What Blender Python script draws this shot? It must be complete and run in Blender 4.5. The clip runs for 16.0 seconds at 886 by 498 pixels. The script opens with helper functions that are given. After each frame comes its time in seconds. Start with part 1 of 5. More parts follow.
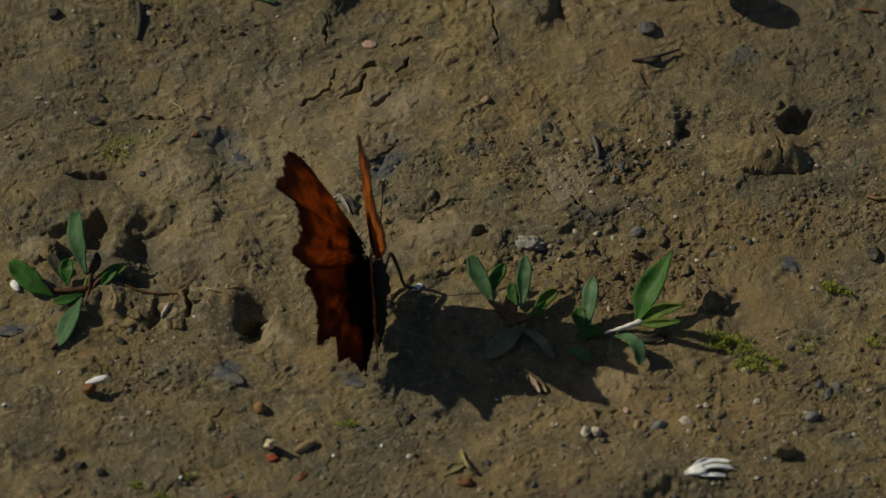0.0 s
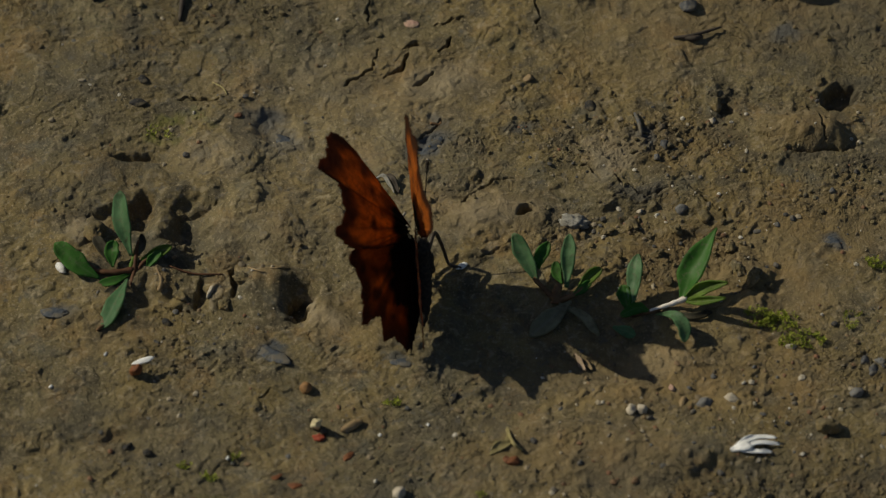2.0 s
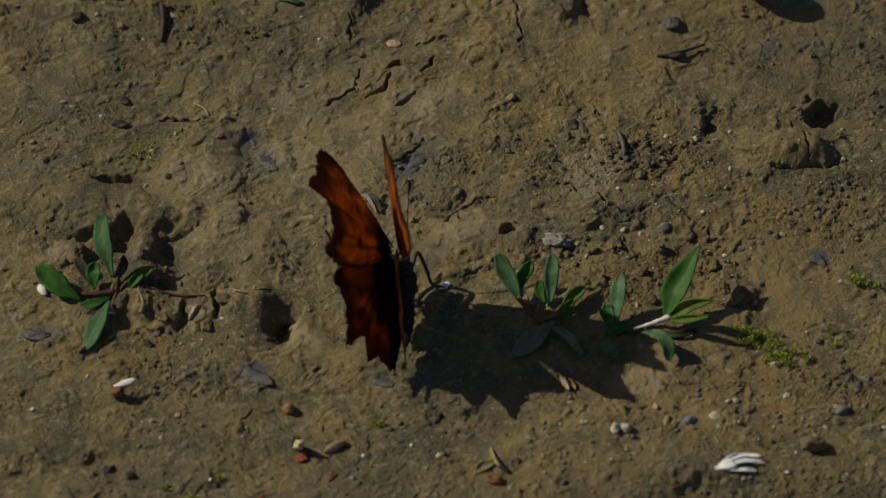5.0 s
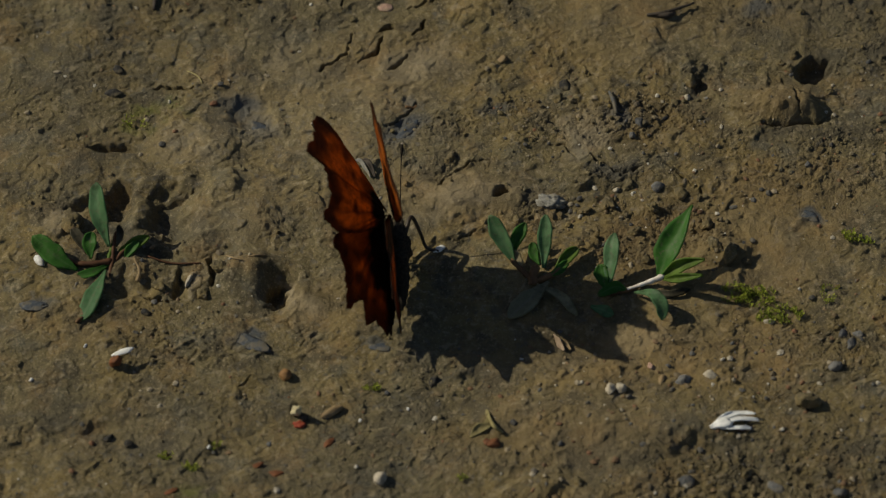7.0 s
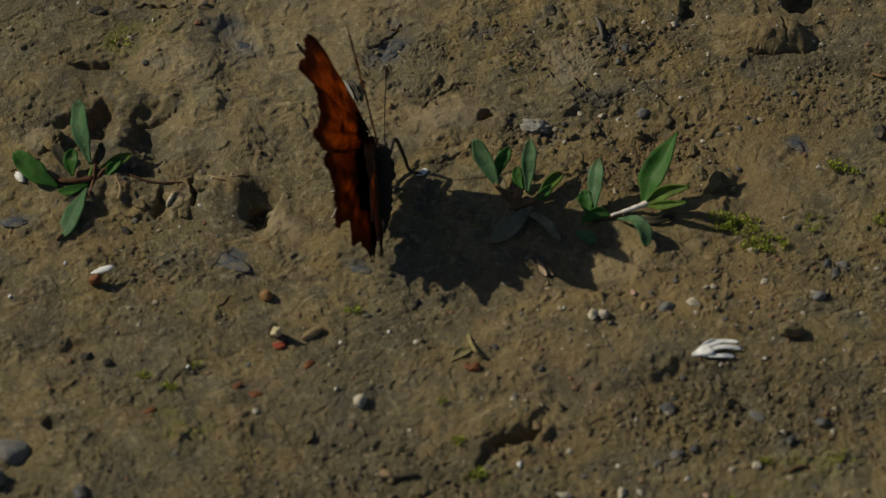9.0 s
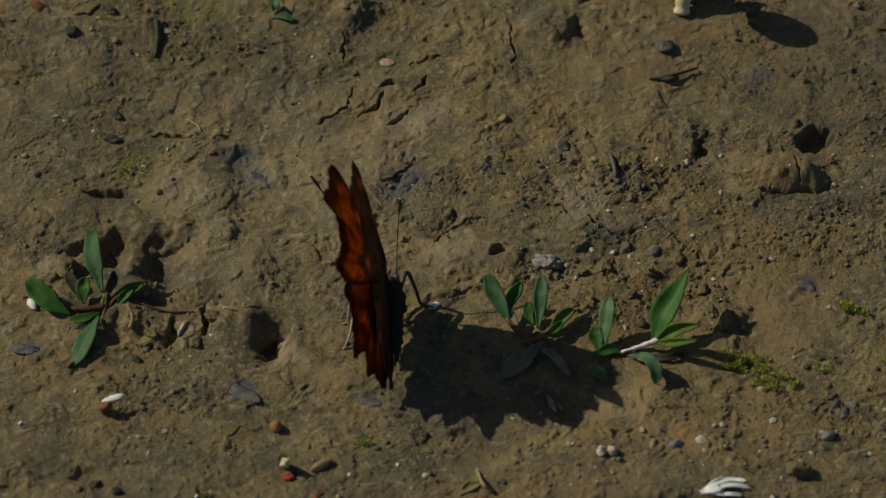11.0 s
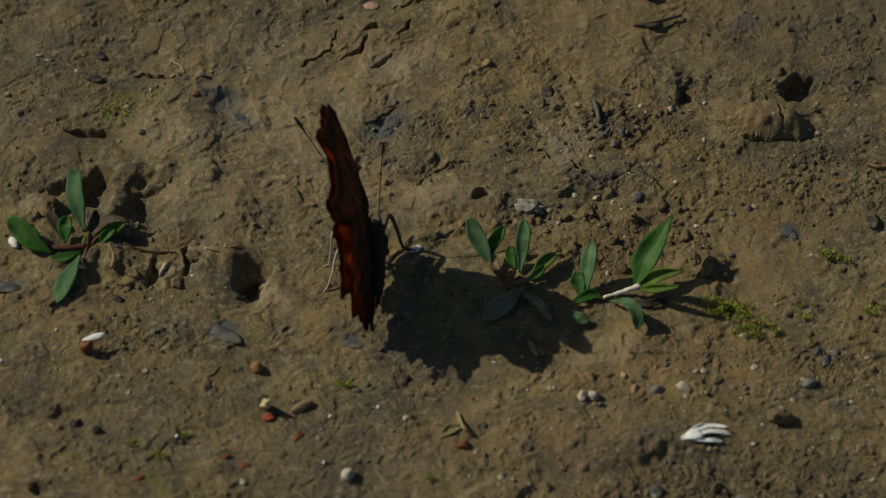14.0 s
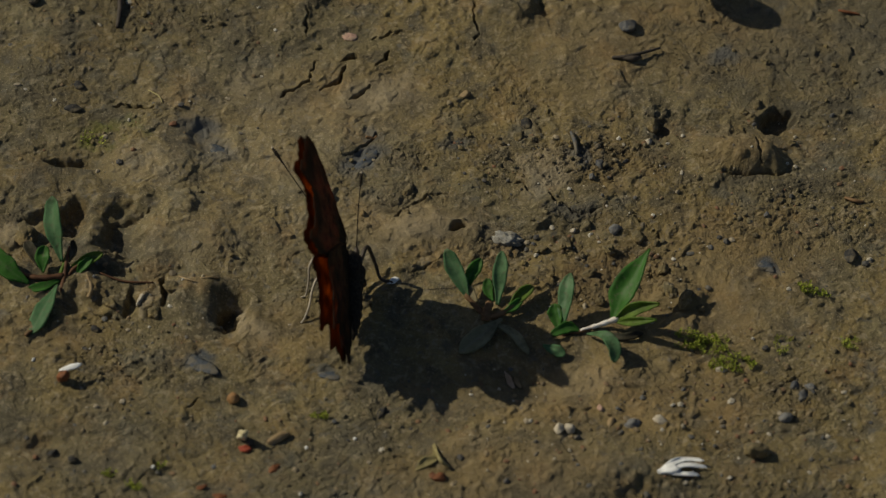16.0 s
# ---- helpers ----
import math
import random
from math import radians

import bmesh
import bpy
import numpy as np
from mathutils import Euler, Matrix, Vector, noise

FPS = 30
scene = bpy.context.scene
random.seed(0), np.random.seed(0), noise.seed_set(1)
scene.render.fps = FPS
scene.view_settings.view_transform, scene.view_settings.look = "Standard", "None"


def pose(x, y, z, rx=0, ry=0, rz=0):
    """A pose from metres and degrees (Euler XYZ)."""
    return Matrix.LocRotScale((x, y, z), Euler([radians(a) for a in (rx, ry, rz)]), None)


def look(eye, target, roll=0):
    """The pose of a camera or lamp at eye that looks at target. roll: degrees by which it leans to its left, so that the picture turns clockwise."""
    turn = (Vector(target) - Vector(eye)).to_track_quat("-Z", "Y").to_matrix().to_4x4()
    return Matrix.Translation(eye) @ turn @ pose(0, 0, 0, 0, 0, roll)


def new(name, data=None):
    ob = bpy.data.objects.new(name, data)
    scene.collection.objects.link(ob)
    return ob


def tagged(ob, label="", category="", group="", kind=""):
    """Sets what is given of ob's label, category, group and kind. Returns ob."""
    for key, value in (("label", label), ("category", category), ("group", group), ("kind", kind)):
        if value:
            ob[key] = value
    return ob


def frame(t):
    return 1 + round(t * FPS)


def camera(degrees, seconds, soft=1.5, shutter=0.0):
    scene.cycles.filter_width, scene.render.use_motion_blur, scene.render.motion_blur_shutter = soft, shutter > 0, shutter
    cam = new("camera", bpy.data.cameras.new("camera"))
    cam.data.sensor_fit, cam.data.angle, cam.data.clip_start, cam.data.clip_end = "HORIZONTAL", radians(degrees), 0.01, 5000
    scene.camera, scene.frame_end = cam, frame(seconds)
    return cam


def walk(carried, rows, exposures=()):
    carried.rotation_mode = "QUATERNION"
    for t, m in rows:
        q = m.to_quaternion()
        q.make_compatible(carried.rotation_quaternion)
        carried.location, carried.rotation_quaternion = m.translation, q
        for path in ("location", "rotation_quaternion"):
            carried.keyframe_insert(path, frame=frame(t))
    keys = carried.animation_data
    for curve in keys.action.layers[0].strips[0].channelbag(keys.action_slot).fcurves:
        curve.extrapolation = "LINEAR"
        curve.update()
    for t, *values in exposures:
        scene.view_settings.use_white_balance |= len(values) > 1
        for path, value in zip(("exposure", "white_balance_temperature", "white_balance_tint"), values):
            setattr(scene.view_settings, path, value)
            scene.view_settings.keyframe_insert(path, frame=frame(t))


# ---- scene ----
# ---- camera ----
MM = 0.001
DIST, ELEV = 1.3071, 50.0
cam = camera(6.0, 16.0, soft=1.22)
# long lens, focused on the butterfly: the near and far soil falls slightly out of focus
cam.data.dof.use_dof, cam.data.dof.focus_distance, cam.data.dof.aperture_fstop = True, 1.313, 25.0
BASE = pose(0, 0, 0, 90 - ELEV, 0, 0)
EYE0 = Vector((0, -DIST * math.cos(radians(ELEV)), DIST * math.sin(radians(ELEV))))
# seconds, eye offset in mm (x, y, z), turn about the camera's own axes in milliradians
ROWS = [
    (0.0, -0.00, 0.00, 0.00, 0.002, 0.000, 0.000),
    (0.5, -4.24, -3.66, 0.15, 2.771, 0.913, -7.439),
    (1.0, -5.92, -1.58, 1.15, 0.426, 0.521, -12.509),
    (1.5, -3.00, -0.70, 3.35, -0.479, 2.896, -13.148),
    (2.0, -4.30, -1.07, 2.50, -3.075, 1.929, -7.400),
    (2.5, -4.03, -0.91, 1.63, -4.770, 2.040, -13.084),
    (3.0, -4.83, -0.35, 0.28, 0.479, 1.415, -9.039),
    (3.2, -4.39, -0.22, 0.08, 2.119, 1.508, -9.955),
    (5.3, 3.64, 0.68, -2.91, 0.103, 5.301, -15.281),
    (5.5, 5.29, 0.98, -3.02, -1.631, 6.985, -19.464),
    (6.0, 5.59, 0.78, 1.91, -6.702, 6.341, -22.909),
    (6.5, 6.80, 2.23, 6.06, -9.416, 7.427, -24.360),
    (7.0, 9.20, 2.58, 8.44, -10.454, 9.296, -31.802),
    (7.5, 10.08, 2.29, 6.12, -9.593, 9.598, -25.820),
    (8.0, 7.43, -0.86, 1.23, -13.055, 7.130, -22.245),
    (8.5, 4.65, 0.99, -1.39, -18.220, 4.593, -22.346),
    (9.0, 5.74, 2.07, -1.83, -14.032, 4.967, -15.390),
    (9.5, 7.87, 1.67, -4.99, -0.867, 5.483, -13.646),
    (9.7, 3.37, 2.21, -3.52, -0.251, 3.830, -7.651),
    (11.8, 6.51, 2.29, 2.58, 0.541, 5.712, 1.617),
    (12.0, 3.27, 1.05, 2.76, 1.503, 4.140, 2.547),
    (12.5, 5.18, -1.45, -5.59, -3.678, -2.524, 23.189),
    (13.0, 2.67, -2.27, -3.74, -1.652, 0.256, 15.959),
    (13.5, -1.59, -2.80, -3.79, -1.295, -0.723, 13.573),
    (14.0, 0.09, -2.26, -4.06, -1.133, -0.075, 13.061),
    (14.5, 4.03, 0.53, -0.64, -2.877, 1.424, 9.640),
    (15.0, 3.46, -0.16, 0.16, -2.831, 2.592, 5.616),
    (15.5, -0.81, 0.34, 1.46, -2.648, 0.897, 3.841),
    (16.0, -1.06, 0.26, -1.89, 0.058, -3.586, 18.663),
]


def cam_pose(x, y, z, a, b, c):
    turn = Euler((a * MM, b * MM, c * MM)).to_matrix().to_4x4()
    return Matrix.Translation(EYE0 + Vector((x, y, z)) * MM) @ BASE @ turn


walk(cam, [(r[0], cam_pose(*r[1:])) for r in ROWS], exposures=[(0.0, -0.74), (16.0, -0.74)])

# ---- light: low sun from behind-left, clear sky ----
TO_SUN = Vector((-1.24, 0.42, 1.0)).normalized()
sun_data = bpy.data.lights.new("sun", "SUN")
sun_data.energy, sun_data.angle, sun_data.color = 5.0, radians(0.53), (1.0, 0.915, 0.695)
sun = new("sun", sun_data)
sun.matrix_world = look(TO_SUN * 5.0, (0, 0, 0))
world = bpy.data.worlds.new("sky")
scene.world = world
world.use_nodes = True
wn = world.node_tree
sky = wn.nodes.new("ShaderNodeTexSky")
sky.sky_type, sky.sun_disc = "NISHITA", False
sky.sun_elevation = math.asin(TO_SUN.z)
sky.sun_rotation = math.atan2(TO_SUN.x, TO_SUN.y)
wn.nodes["Background"].inputs["Strength"].default_value = 0.062
wn.links.new(sky.outputs["Color"], wn.nodes["Background"].inputs["Color"])


# ---- materials ----
class Mat:
    """Small wrapper for building a node material."""

    def __init__(self, name, rough=0.8, spec=0.3):
        self.m = bpy.data.materials.new(name)
        self.m.use_nodes = True
        self.t = self.m.node_tree
        self.b = self.t.nodes["Principled BSDF"]
        self.b.inputs["Roughness"].default_value = rough
        self.b.inputs["Specular IOR Level"].default_value = spec

    def node(self, kind, **values):
        n = self.t.nodes.new(kind)
        for k, v in values.items():
            n.inputs[k.replace("_", " ")].default_value = v
        return n

    def link(self, a, b):
        self.t.links.new(a, b)

    def coords(self):
        return self.node("ShaderNodeTexCoord").outputs["Object"]

    def noise(self, scale, detail=4.0, rough=0.55, vec=None):
        n = self.node("ShaderNodeTexNoise", Scale=scale, Detail=detail, Roughness=rough)
        self.link(vec or self.coords(), n.inputs["Vector"])
        return n.outputs["Fac"]

    def ramp(self, fac, stops):
        n = self.node("ShaderNodeValToRGB")
        e = n.color_ramp.elements
        while len(e) < len(stops):
            e.new(0.5)
        for el, (p, c) in zip(e, stops):
            el.position = p
            el.color = (*c, 1.0) if len(c) == 3 else c
        self.link(fac, n.inputs["Fac"])
        return n.outputs["Color"]

    def mix(self, fac, a, b, blend="MIX"):
        n = self.node("ShaderNodeMix")
        n.data_type, n.blend_type = "RGBA", blend
        for src, sock in ((fac, n.inputs[0]), (a, n.inputs[6]), (b, n.inputs[7])):
            if isinstance(src, (int, float)):
                sock.default_value = src
            elif isinstance(src, tuple):
                sock.default_value = (*src, 1.0)
            else:
                self.link(src, sock)
        return n.outputs[2]

    def math(self, op, a, b=0.0, clamp=False):
        n = self.node("ShaderNodeMath")
        n.operation, n.use_clamp = op, clamp
        for src, sock in ((a, n.inputs[0]), (b, n.inputs[1])):
            if isinstance(src, (int, float)):
                sock.default_value = src
            else:
                self.link(src, sock)
        return n.outputs[0]

    def attr(self, name):
        n = self.node("ShaderNodeAttribute")
        n.attribute_name = name
        return n.outputs["Fac"]

    def random(self):
        return self.node("ShaderNodeObjectInfo").outputs["Random"]

    def color(self, out):
        if isinstance(out, tuple):
            self.b.inputs["Base Color"].default_value = (*out, 1.0)
        else:
            self.link(out, self.b.inputs["Base Color"])

    def bump(self, fac, dist, strength=1.0):
        n = self.node("ShaderNodeBump", Strength=strength, Distance=dist)
        self.link(fac, n.inputs["Height"])
        self.link(n.outputs["Normal"], self.b.inputs["Normal"])

    def translucent(self, col, share):
        tr = self.node("ShaderNodeBsdfTranslucent")
        if isinstance(col, tuple):
            tr.inputs["Color"].default_value = (*col, 1.0)
        else:
            self.link(col, tr.inputs["Color"])
        mx = self.node("ShaderNodeMixShader", Fac=share)
        self.link(self.b.outputs[0], mx.inputs[1])
        self.link(tr.outputs[0], mx.inputs[2])
        self.link(mx.outputs[0], self.t.nodes["Material Output"].inputs["Surface"])


def soil_colors(s, grain=None):
    """Silty brown soil: ochre and grey-brown areas, darker flecks, single pale grains."""
    big = s.noise(38.0, 5.0, 0.6)
    mid = s.noise(190.0, 6.0, 0.66)
    fine = s.noise(1150.0, 5.0, 0.72)
    grit = s.noise(2600.0, 3.0, 0.7)
    c = s.ramp(big, [(0.36, (0.132, 0.112, 0.064)), (0.47, (0.166, 0.134, 0.066)), (0.56, (0.200, 0.150, 0.062)), (0.66, (0.192, 0.162, 0.086))])
    c = s.mix(s.ramp(s.noise(115.0, 4.0, 0.6), [(0.52, (0, 0, 0)), (0.66, (0.55, 0.55, 0.55))]), c, (0.240, 0.152, 0.066))
    c = s.mix(s.ramp(s.noise(150.0, 5.0, 0.65), [(0.34, (0.7, 0.7, 0.7)), (0.46, (0, 0, 0))]), c, (0.120, 0.116, 0.092))
    c = s.mix(s.ramp(mid, [(0.36, (1, 1, 1)), (0.50, (0, 0, 0))]), c, (0.098, 0.082, 0.050))
    c = s.mix(s.ramp(mid, [(0.56, (0, 0, 0)), (0.72, (0.7, 0.7, 0.7))]), c, (0.262, 0.208, 0.118))
    c = s.mix(s.ramp(fine, [(0.34, (0.7, 0.7, 0.7)), (0.46, (0, 0, 0))]), c, (0.076, 0.064, 0.044))
    c = s.mix(s.ramp(grit, [(0.58, (0, 0, 0)), (0.68, (0.6, 0.6, 0.6))]), c, (0.42, 0.34, 0.22))
    c = s.mix(s.ramp(grit, [(0.30, (0.8, 0.8, 0.8)), (0.40, (0, 0, 0))]), c, (0.052, 0.045, 0.036))
    c = s.mix(s.ramp(s.noise(760.0, 3.0, 0.6), [(0.57, (0, 0, 0)), (0.66, (0.6, 0.6, 0.6))]), c, (0.30, 0.25, 0.165))
    c = s.mix(s.ramp(s.noise(610.0, 3.0, 0.6), [(0.60, (0, 0, 0)), (0.68, (0.6, 0.6, 0.6))]), c, (0.115, 0.110, 0.098))
    return c, fine, mid


def make_soil():
    s = Mat("soil", 0.92, 0.25)
    c, fine, mid = soil_colors(s)
    g = s.attr("grain")
    c = s.mix(s.math("MULTIPLY", s.ramp(g, [(0.0, (1, 1, 1)), (0.35, (0, 0, 0))]), 0.4), c, (0.088, 0.072, 0.052))
    c = s.mix(s.math("MULTIPLY", s.ramp(g, [(0.80, (0, 0, 0)), (1.0, (1, 1, 1))]), 0.6), c, (0.36, 0.28, 0.17))
    c = s.mix(s.math("MULTIPLY", s.attr("ochre"), s.ramp(mid, [(0.30, (0.35, 0.35, 0.35)), (0.56, (0.85, 0.85, 0.85))])), c, (0.214, 0.150, 0.068))
    c = s.mix(s.math("MULTIPLY", s.attr("dark_tone"), s.ramp(mid, [(0.34, (0.9, 0.9, 0.9)), (0.62, (0.45, 0.45, 0.45))])), c, (0.086, 0.078, 0.058))
    blue_tint = s.attr("blue_tint")
    c = s.mix(s.math("MULTIPLY", blue_tint, s.ramp(mid, [(0.38, (0.5, 0.5, 0.5)), (0.52, (1, 1, 1))])), c, (0.066, 0.076, 0.086))
    pale = s.attr("pale")
    c = s.mix(s.math("MULTIPLY", pale, 0.55), c, (0.37, 0.31, 0.215))
    moss = s.attr("algae")
    c = s.mix(s.math("MULTIPLY", moss, s.ramp(s.noise(420.0), [(0.4, (0, 0, 0)), (0.62, (0.8, 0.8, 0.8))])), c, (0.13, 0.14, 0.025))
    s.color(c)
    s.link(s.math("SUBTRACT", 0.93, s.math("MULTIPLY", blue_tint, 0.30)), s.b.inputs["Roughness"])
    h = s.math("ADD", s.math("MULTIPLY", fine, 0.75), s.math("MULTIPLY", s.noise(3000.0, 3.0, 0.7), 0.95))
    s.bump(h, 0.00066, 1.0)
    s.link(s.math("ADD", 0.5, s.math("MULTIPLY", s.attr("crumb"), 0.5)), s.t.nodes["Bump"].inputs["Strength"])
    return s.m


def make_clod():
    s = Mat("clod_earth", 0.93, 0.2)
    c, fine, mid = soil_colors(s)
    c = s.mix(s.math("MULTIPLY", s.random(), 0.35), c, (0.13, 0.10, 0.062))
    s.color(c)
    s.bump(s.math("ADD", fine, mid), 0.0004, 0.9)
    return s.m


def make_stone(name, dark, light, rough=0.75):
    s = Mat(name, rough, 0.35)
    n = s.noise(420.0, 5.0, 0.65)
    c = s.ramp(n, [(0.32, dark), (0.68, light)])
    c = s.mix(s.ramp(s.noise(2600.0, 2.0), [(0.35, (0.6, 0.6, 0.6)), (0.47, (0, 0, 0))]), c, tuple(v * 0.45 for v in dark))
    c = s.mix(s.ramp(s.noise(650.0, 4.0), [(0.46, (0, 0, 0)), (0.62, (0.55, 0.55, 0.55))]), c, (0.17, 0.135, 0.075))
    s.color(c)
    s.bump(n, 0.0005, 0.8)
    return s.m


def make_leaf(name, low, high, vein):
    s = Mat(name, 0.5, 0.22)
    n = s.noise(260.0, 4.0)
    c = s.ramp(n, [(0.34, low), (0.66, high)])
    c = s.mix(s.math("MULTIPLY", s.attr("rib"), 0.55), c, vein)
    c = s.mix(s.math("MULTIPLY", s.attr("tip"), s.ramp(s.noise(500.0), [(0.35, (0, 0, 0)), (0.6, (0.9, 0.9, 0.9))])), c, (0.16, 0.07, 0.045))
    c = s.mix(s.ramp(s.noise(1400.0, 3.0), [(0.54, (0, 0, 0)), (0.70, (0.5, 0.5, 0.5))]), c, (0.20, 0.19, 0.12))
    c = s.mix(s.ramp(s.noise(180.0, 5.0, 0.7), [(0.50, (0, 0, 0)), (0.66, (0.75, 0.75, 0.75))]), c, tuple(v * 0.45 for v in low))
    s.color(c)
    s.bump(s.noise(900.0, 3.0), 0.0002, 0.6)
    s.translucent(c, 0.48)
    return s.m


def make_plain(name, dark, light, scale=500.0, rough=0.7, bump=0.0002):
    s = Mat(name, rough, 0.3)
    n = s.noise(scale, 4.0)
    s.color(s.ramp(n, [(0.33, dark), (0.67, light)]))
    s.bump(n, bump, 0.6)
    return s.m


def make_wing(name, bright, mid, edge, share, pass_col):
    """Scaled wing membrane: colour fields and dark marks come from the 'dark' and 'band' attributes."""
    s = Mat(name, 0.62, 0.2)
    n = s.noise(330.0, 4.0)
    fine = s.noise(2400.0, 2.0, 0.7)
    c = s.ramp(n, [(0.35, mid), (0.62, bright)])
    c = s.mix(s.math("MULTIPLY", s.attr("band"), 0.65), c, tuple(v * 0.42 for v in mid))
    glow = s.mix(s.attr("dark"), s.mix(s.math("MULTIPLY", s.attr("band"), 0.6), pass_col, tuple(v * 0.4 for v in pass_col)), tuple(v * 0.075 for v in pass_col))
    c = s.mix(s.attr("dark"), c, edge)
    c = s.mix(s.attr("base"), c, (0.010, 0.008, 0.006))
    c = s.mix(s.ramp(fine, [(0.34, (0.45, 0.45, 0.45)), (0.50, (0, 0, 0))]), c, edge)
    s.color(c)
    s.bump(s.math("ADD", fine, s.attr("vein")), 0.00012, 0.7)
    glow = s.mix(s.ramp(n, [(0.36, (0.75, 0.75, 0.75)), (0.58, (0, 0, 0))]), glow, tuple(v * 0.45 for v in pass_col))
    glow = s.mix(s.ramp(s.noise(620.0, 4.0, 0.65), [(0.40, (0.85, 0.85, 0.85)), (0.54, (0, 0, 0))]), glow, tuple(v * 0.33 for v in pass_col))
    glow = s.mix(s.math("MULTIPLY", s.attr("vein"), 0.22), glow, tuple(v * 0.2 for v in pass_col))
    glow = s.mix(s.attr("base"), glow, (0.016, 0.005, 0.002))
    s.translucent(glow, share)
    return s.m


M_SOIL, M_CLOD = make_soil(), make_clod()
M_GREY = make_stone("grey_stone", (0.10, 0.10, 0.10), (0.22, 0.22, 0.22))
M_DARK = make_stone("dark_slate", (0.035, 0.037, 0.042), (0.10, 0.105, 0.115), 0.6)
M_BLACK = make_stone("black_crumb", (0.012, 0.012, 0.013), (0.04, 0.038, 0.036), 0.8)
M_SLATE = make_stone("slate_flake", (0.036, 0.044, 0.056), (0.082, 0.094, 0.112), 0.6)
M_PALE = make_stone("pale_stone", (0.38, 0.33, 0.25), (0.62, 0.56, 0.46))
M_WHITE = make_stone("white_flake", (0.60, 0.60, 0.60), (0.84, 0.85, 0.86), 0.8)
M_PINK = make_stone("pink_grain", (0.34, 0.20, 0.15), (0.52, 0.36, 0.28))
M_RUST = make_plain("rust_husk", (0.10, 0.036, 0.014), (0.24, 0.090, 0.034))
M_AMBER = make_plain("amber_husk", (0.20, 0.105, 0.040), (0.34, 0.19, 0.08))
M_TAN = make_plain("tan_husk", (0.19, 0.13, 0.065), (0.33, 0.24, 0.13))
M_CREAM = make_plain("cream_husk", (0.48, 0.41, 0.24), (0.68, 0.62, 0.42))
M_RED = make_plain("red_bract", (0.24, 0.040, 0.02), (0.38, 0.08, 0.04))
M_STRAW = make_plain("old_straw", (0.22, 0.18, 0.075), (0.36, 0.31, 0.14))
M_TWIG = make_plain("dark_twig", (0.028, 0.022, 0.017), (0.07, 0.055, 0.042))
M_STEM = make_plain("brown_stem", (0.10, 0.055, 0.026), (0.19, 0.11, 0.05))
M_SHEATH = make_plain("white_sheath", (0.62, 0.54, 0.47), (0.84, 0.80, 0.74), 900.0, 0.5)
M_LEAF = make_leaf("weed_leaf", (0.050, 0.170, 0.028), (0.095, 0.255, 0.050), (0.13, 0.26, 0.08))
M_LEAF_G = make_leaf("glaucous_leaf", (0.090, 0.205, 0.090), (0.165, 0.315, 0.150), (0.19, 0.31, 0.16))
M_LEAF_Y = make_leaf("young_leaf", (0.110, 0.200, 0.028), (0.180, 0.285, 0.050), (0.24, 0.32, 0.10))
M_LEAF_D = make_leaf("withered_leaf", (0.085, 0.075, 0.050), (0.150, 0.140, 0.100), (0.18, 0.16, 0.12))
M_LEAF_GREY = make_leaf("ashen_leaf", (0.25, 0.25, 0.15), (0.37, 0.37, 0.24), (0.30, 0.30, 0.24))
M_CHALK = make_plain("chalk_white", (0.70, 0.70, 0.68), (0.88, 0.89, 0.89), 700.0, 0.8)
M_MOSS = make_plain("moss", (0.19, 0.23, 0.022), (0.40, 0.44, 0.06), 700.0, 0.8)
M_WING_UP = make_wing("wing_upper", (0.62, 0.175, 0.022), (0.46, 0.105, 0.014), (0.045, 0.022, 0.013), 0.55, (0.95, 0.285, 0.036))
M_WING_DN = make_wing("wing_under", (0.075, 0.046, 0.027), (0.042, 0.026, 0.016), (0.020, 0.014, 0.010), 0.50, (0.66, 0.33, 0.11))
M_BODY = make_plain("dark_fur", (0.010, 0.008, 0.006), (0.040, 0.030, 0.020), 2200.0, 0.95, 0.0006)
M_LEG = make_plain("leg_cuticle", (0.030, 0.022, 0.016), (0.070, 0.052, 0.036), 900.0, 0.5)
# leg colour with sunlight put in, for the left legs; also the club tip
M_LIT_LEG_TIP = make_plain("sunlit_leg_club_tip", (0.26, 0.22, 0.17), (0.46, 0.40, 0.32), 900.0, 0.5)


# ---- mesh helpers ----
def mesh_object(name, verts, faces, mat, smooth=True):
    me = bpy.data.meshes.new(name)
    me.from_pydata([tuple(v) for v in verts], [], [tuple(f) for f in faces])
    me.materials.append(mat)
    me.update()
    if smooth:
        me.polygons.foreach_set("use_smooth", [True] * len(me.polygons))
    return new(name, me)


def part(name, geo, mat, parent, label="", world_space=True, smooth=True):
    """One mesh under a thing. geo is (verts, faces) in world metres, or in the parent's space."""
    verts, faces = geo
    ob = mesh_object(name, verts, faces, mat, smooth)
    ob.parent = parent
    if world_space:
        inv = matrix_of(parent).inverted()
        ob.data.transform(inv)
    return tagged(ob, label)


def matrix_of(ob):
    return (matrix_of(ob.parent) @ ob.matrix_basis) if ob.parent else ob.matrix_basis


def thing(name, place, label, category, group="", turn=None):
    ob = new(name)
    ob.empty_display_size = 0.002
    ob.matrix_basis = turn if turn else Matrix.Translation(place)
    return tagged(ob, label, category, group)


def set_attr(ob, name, values):
    a = ob.data.attributes.new(name, "FLOAT", "POINT")
    a.data.foreach_set("value", np.asarray(values, dtype=np.float32))


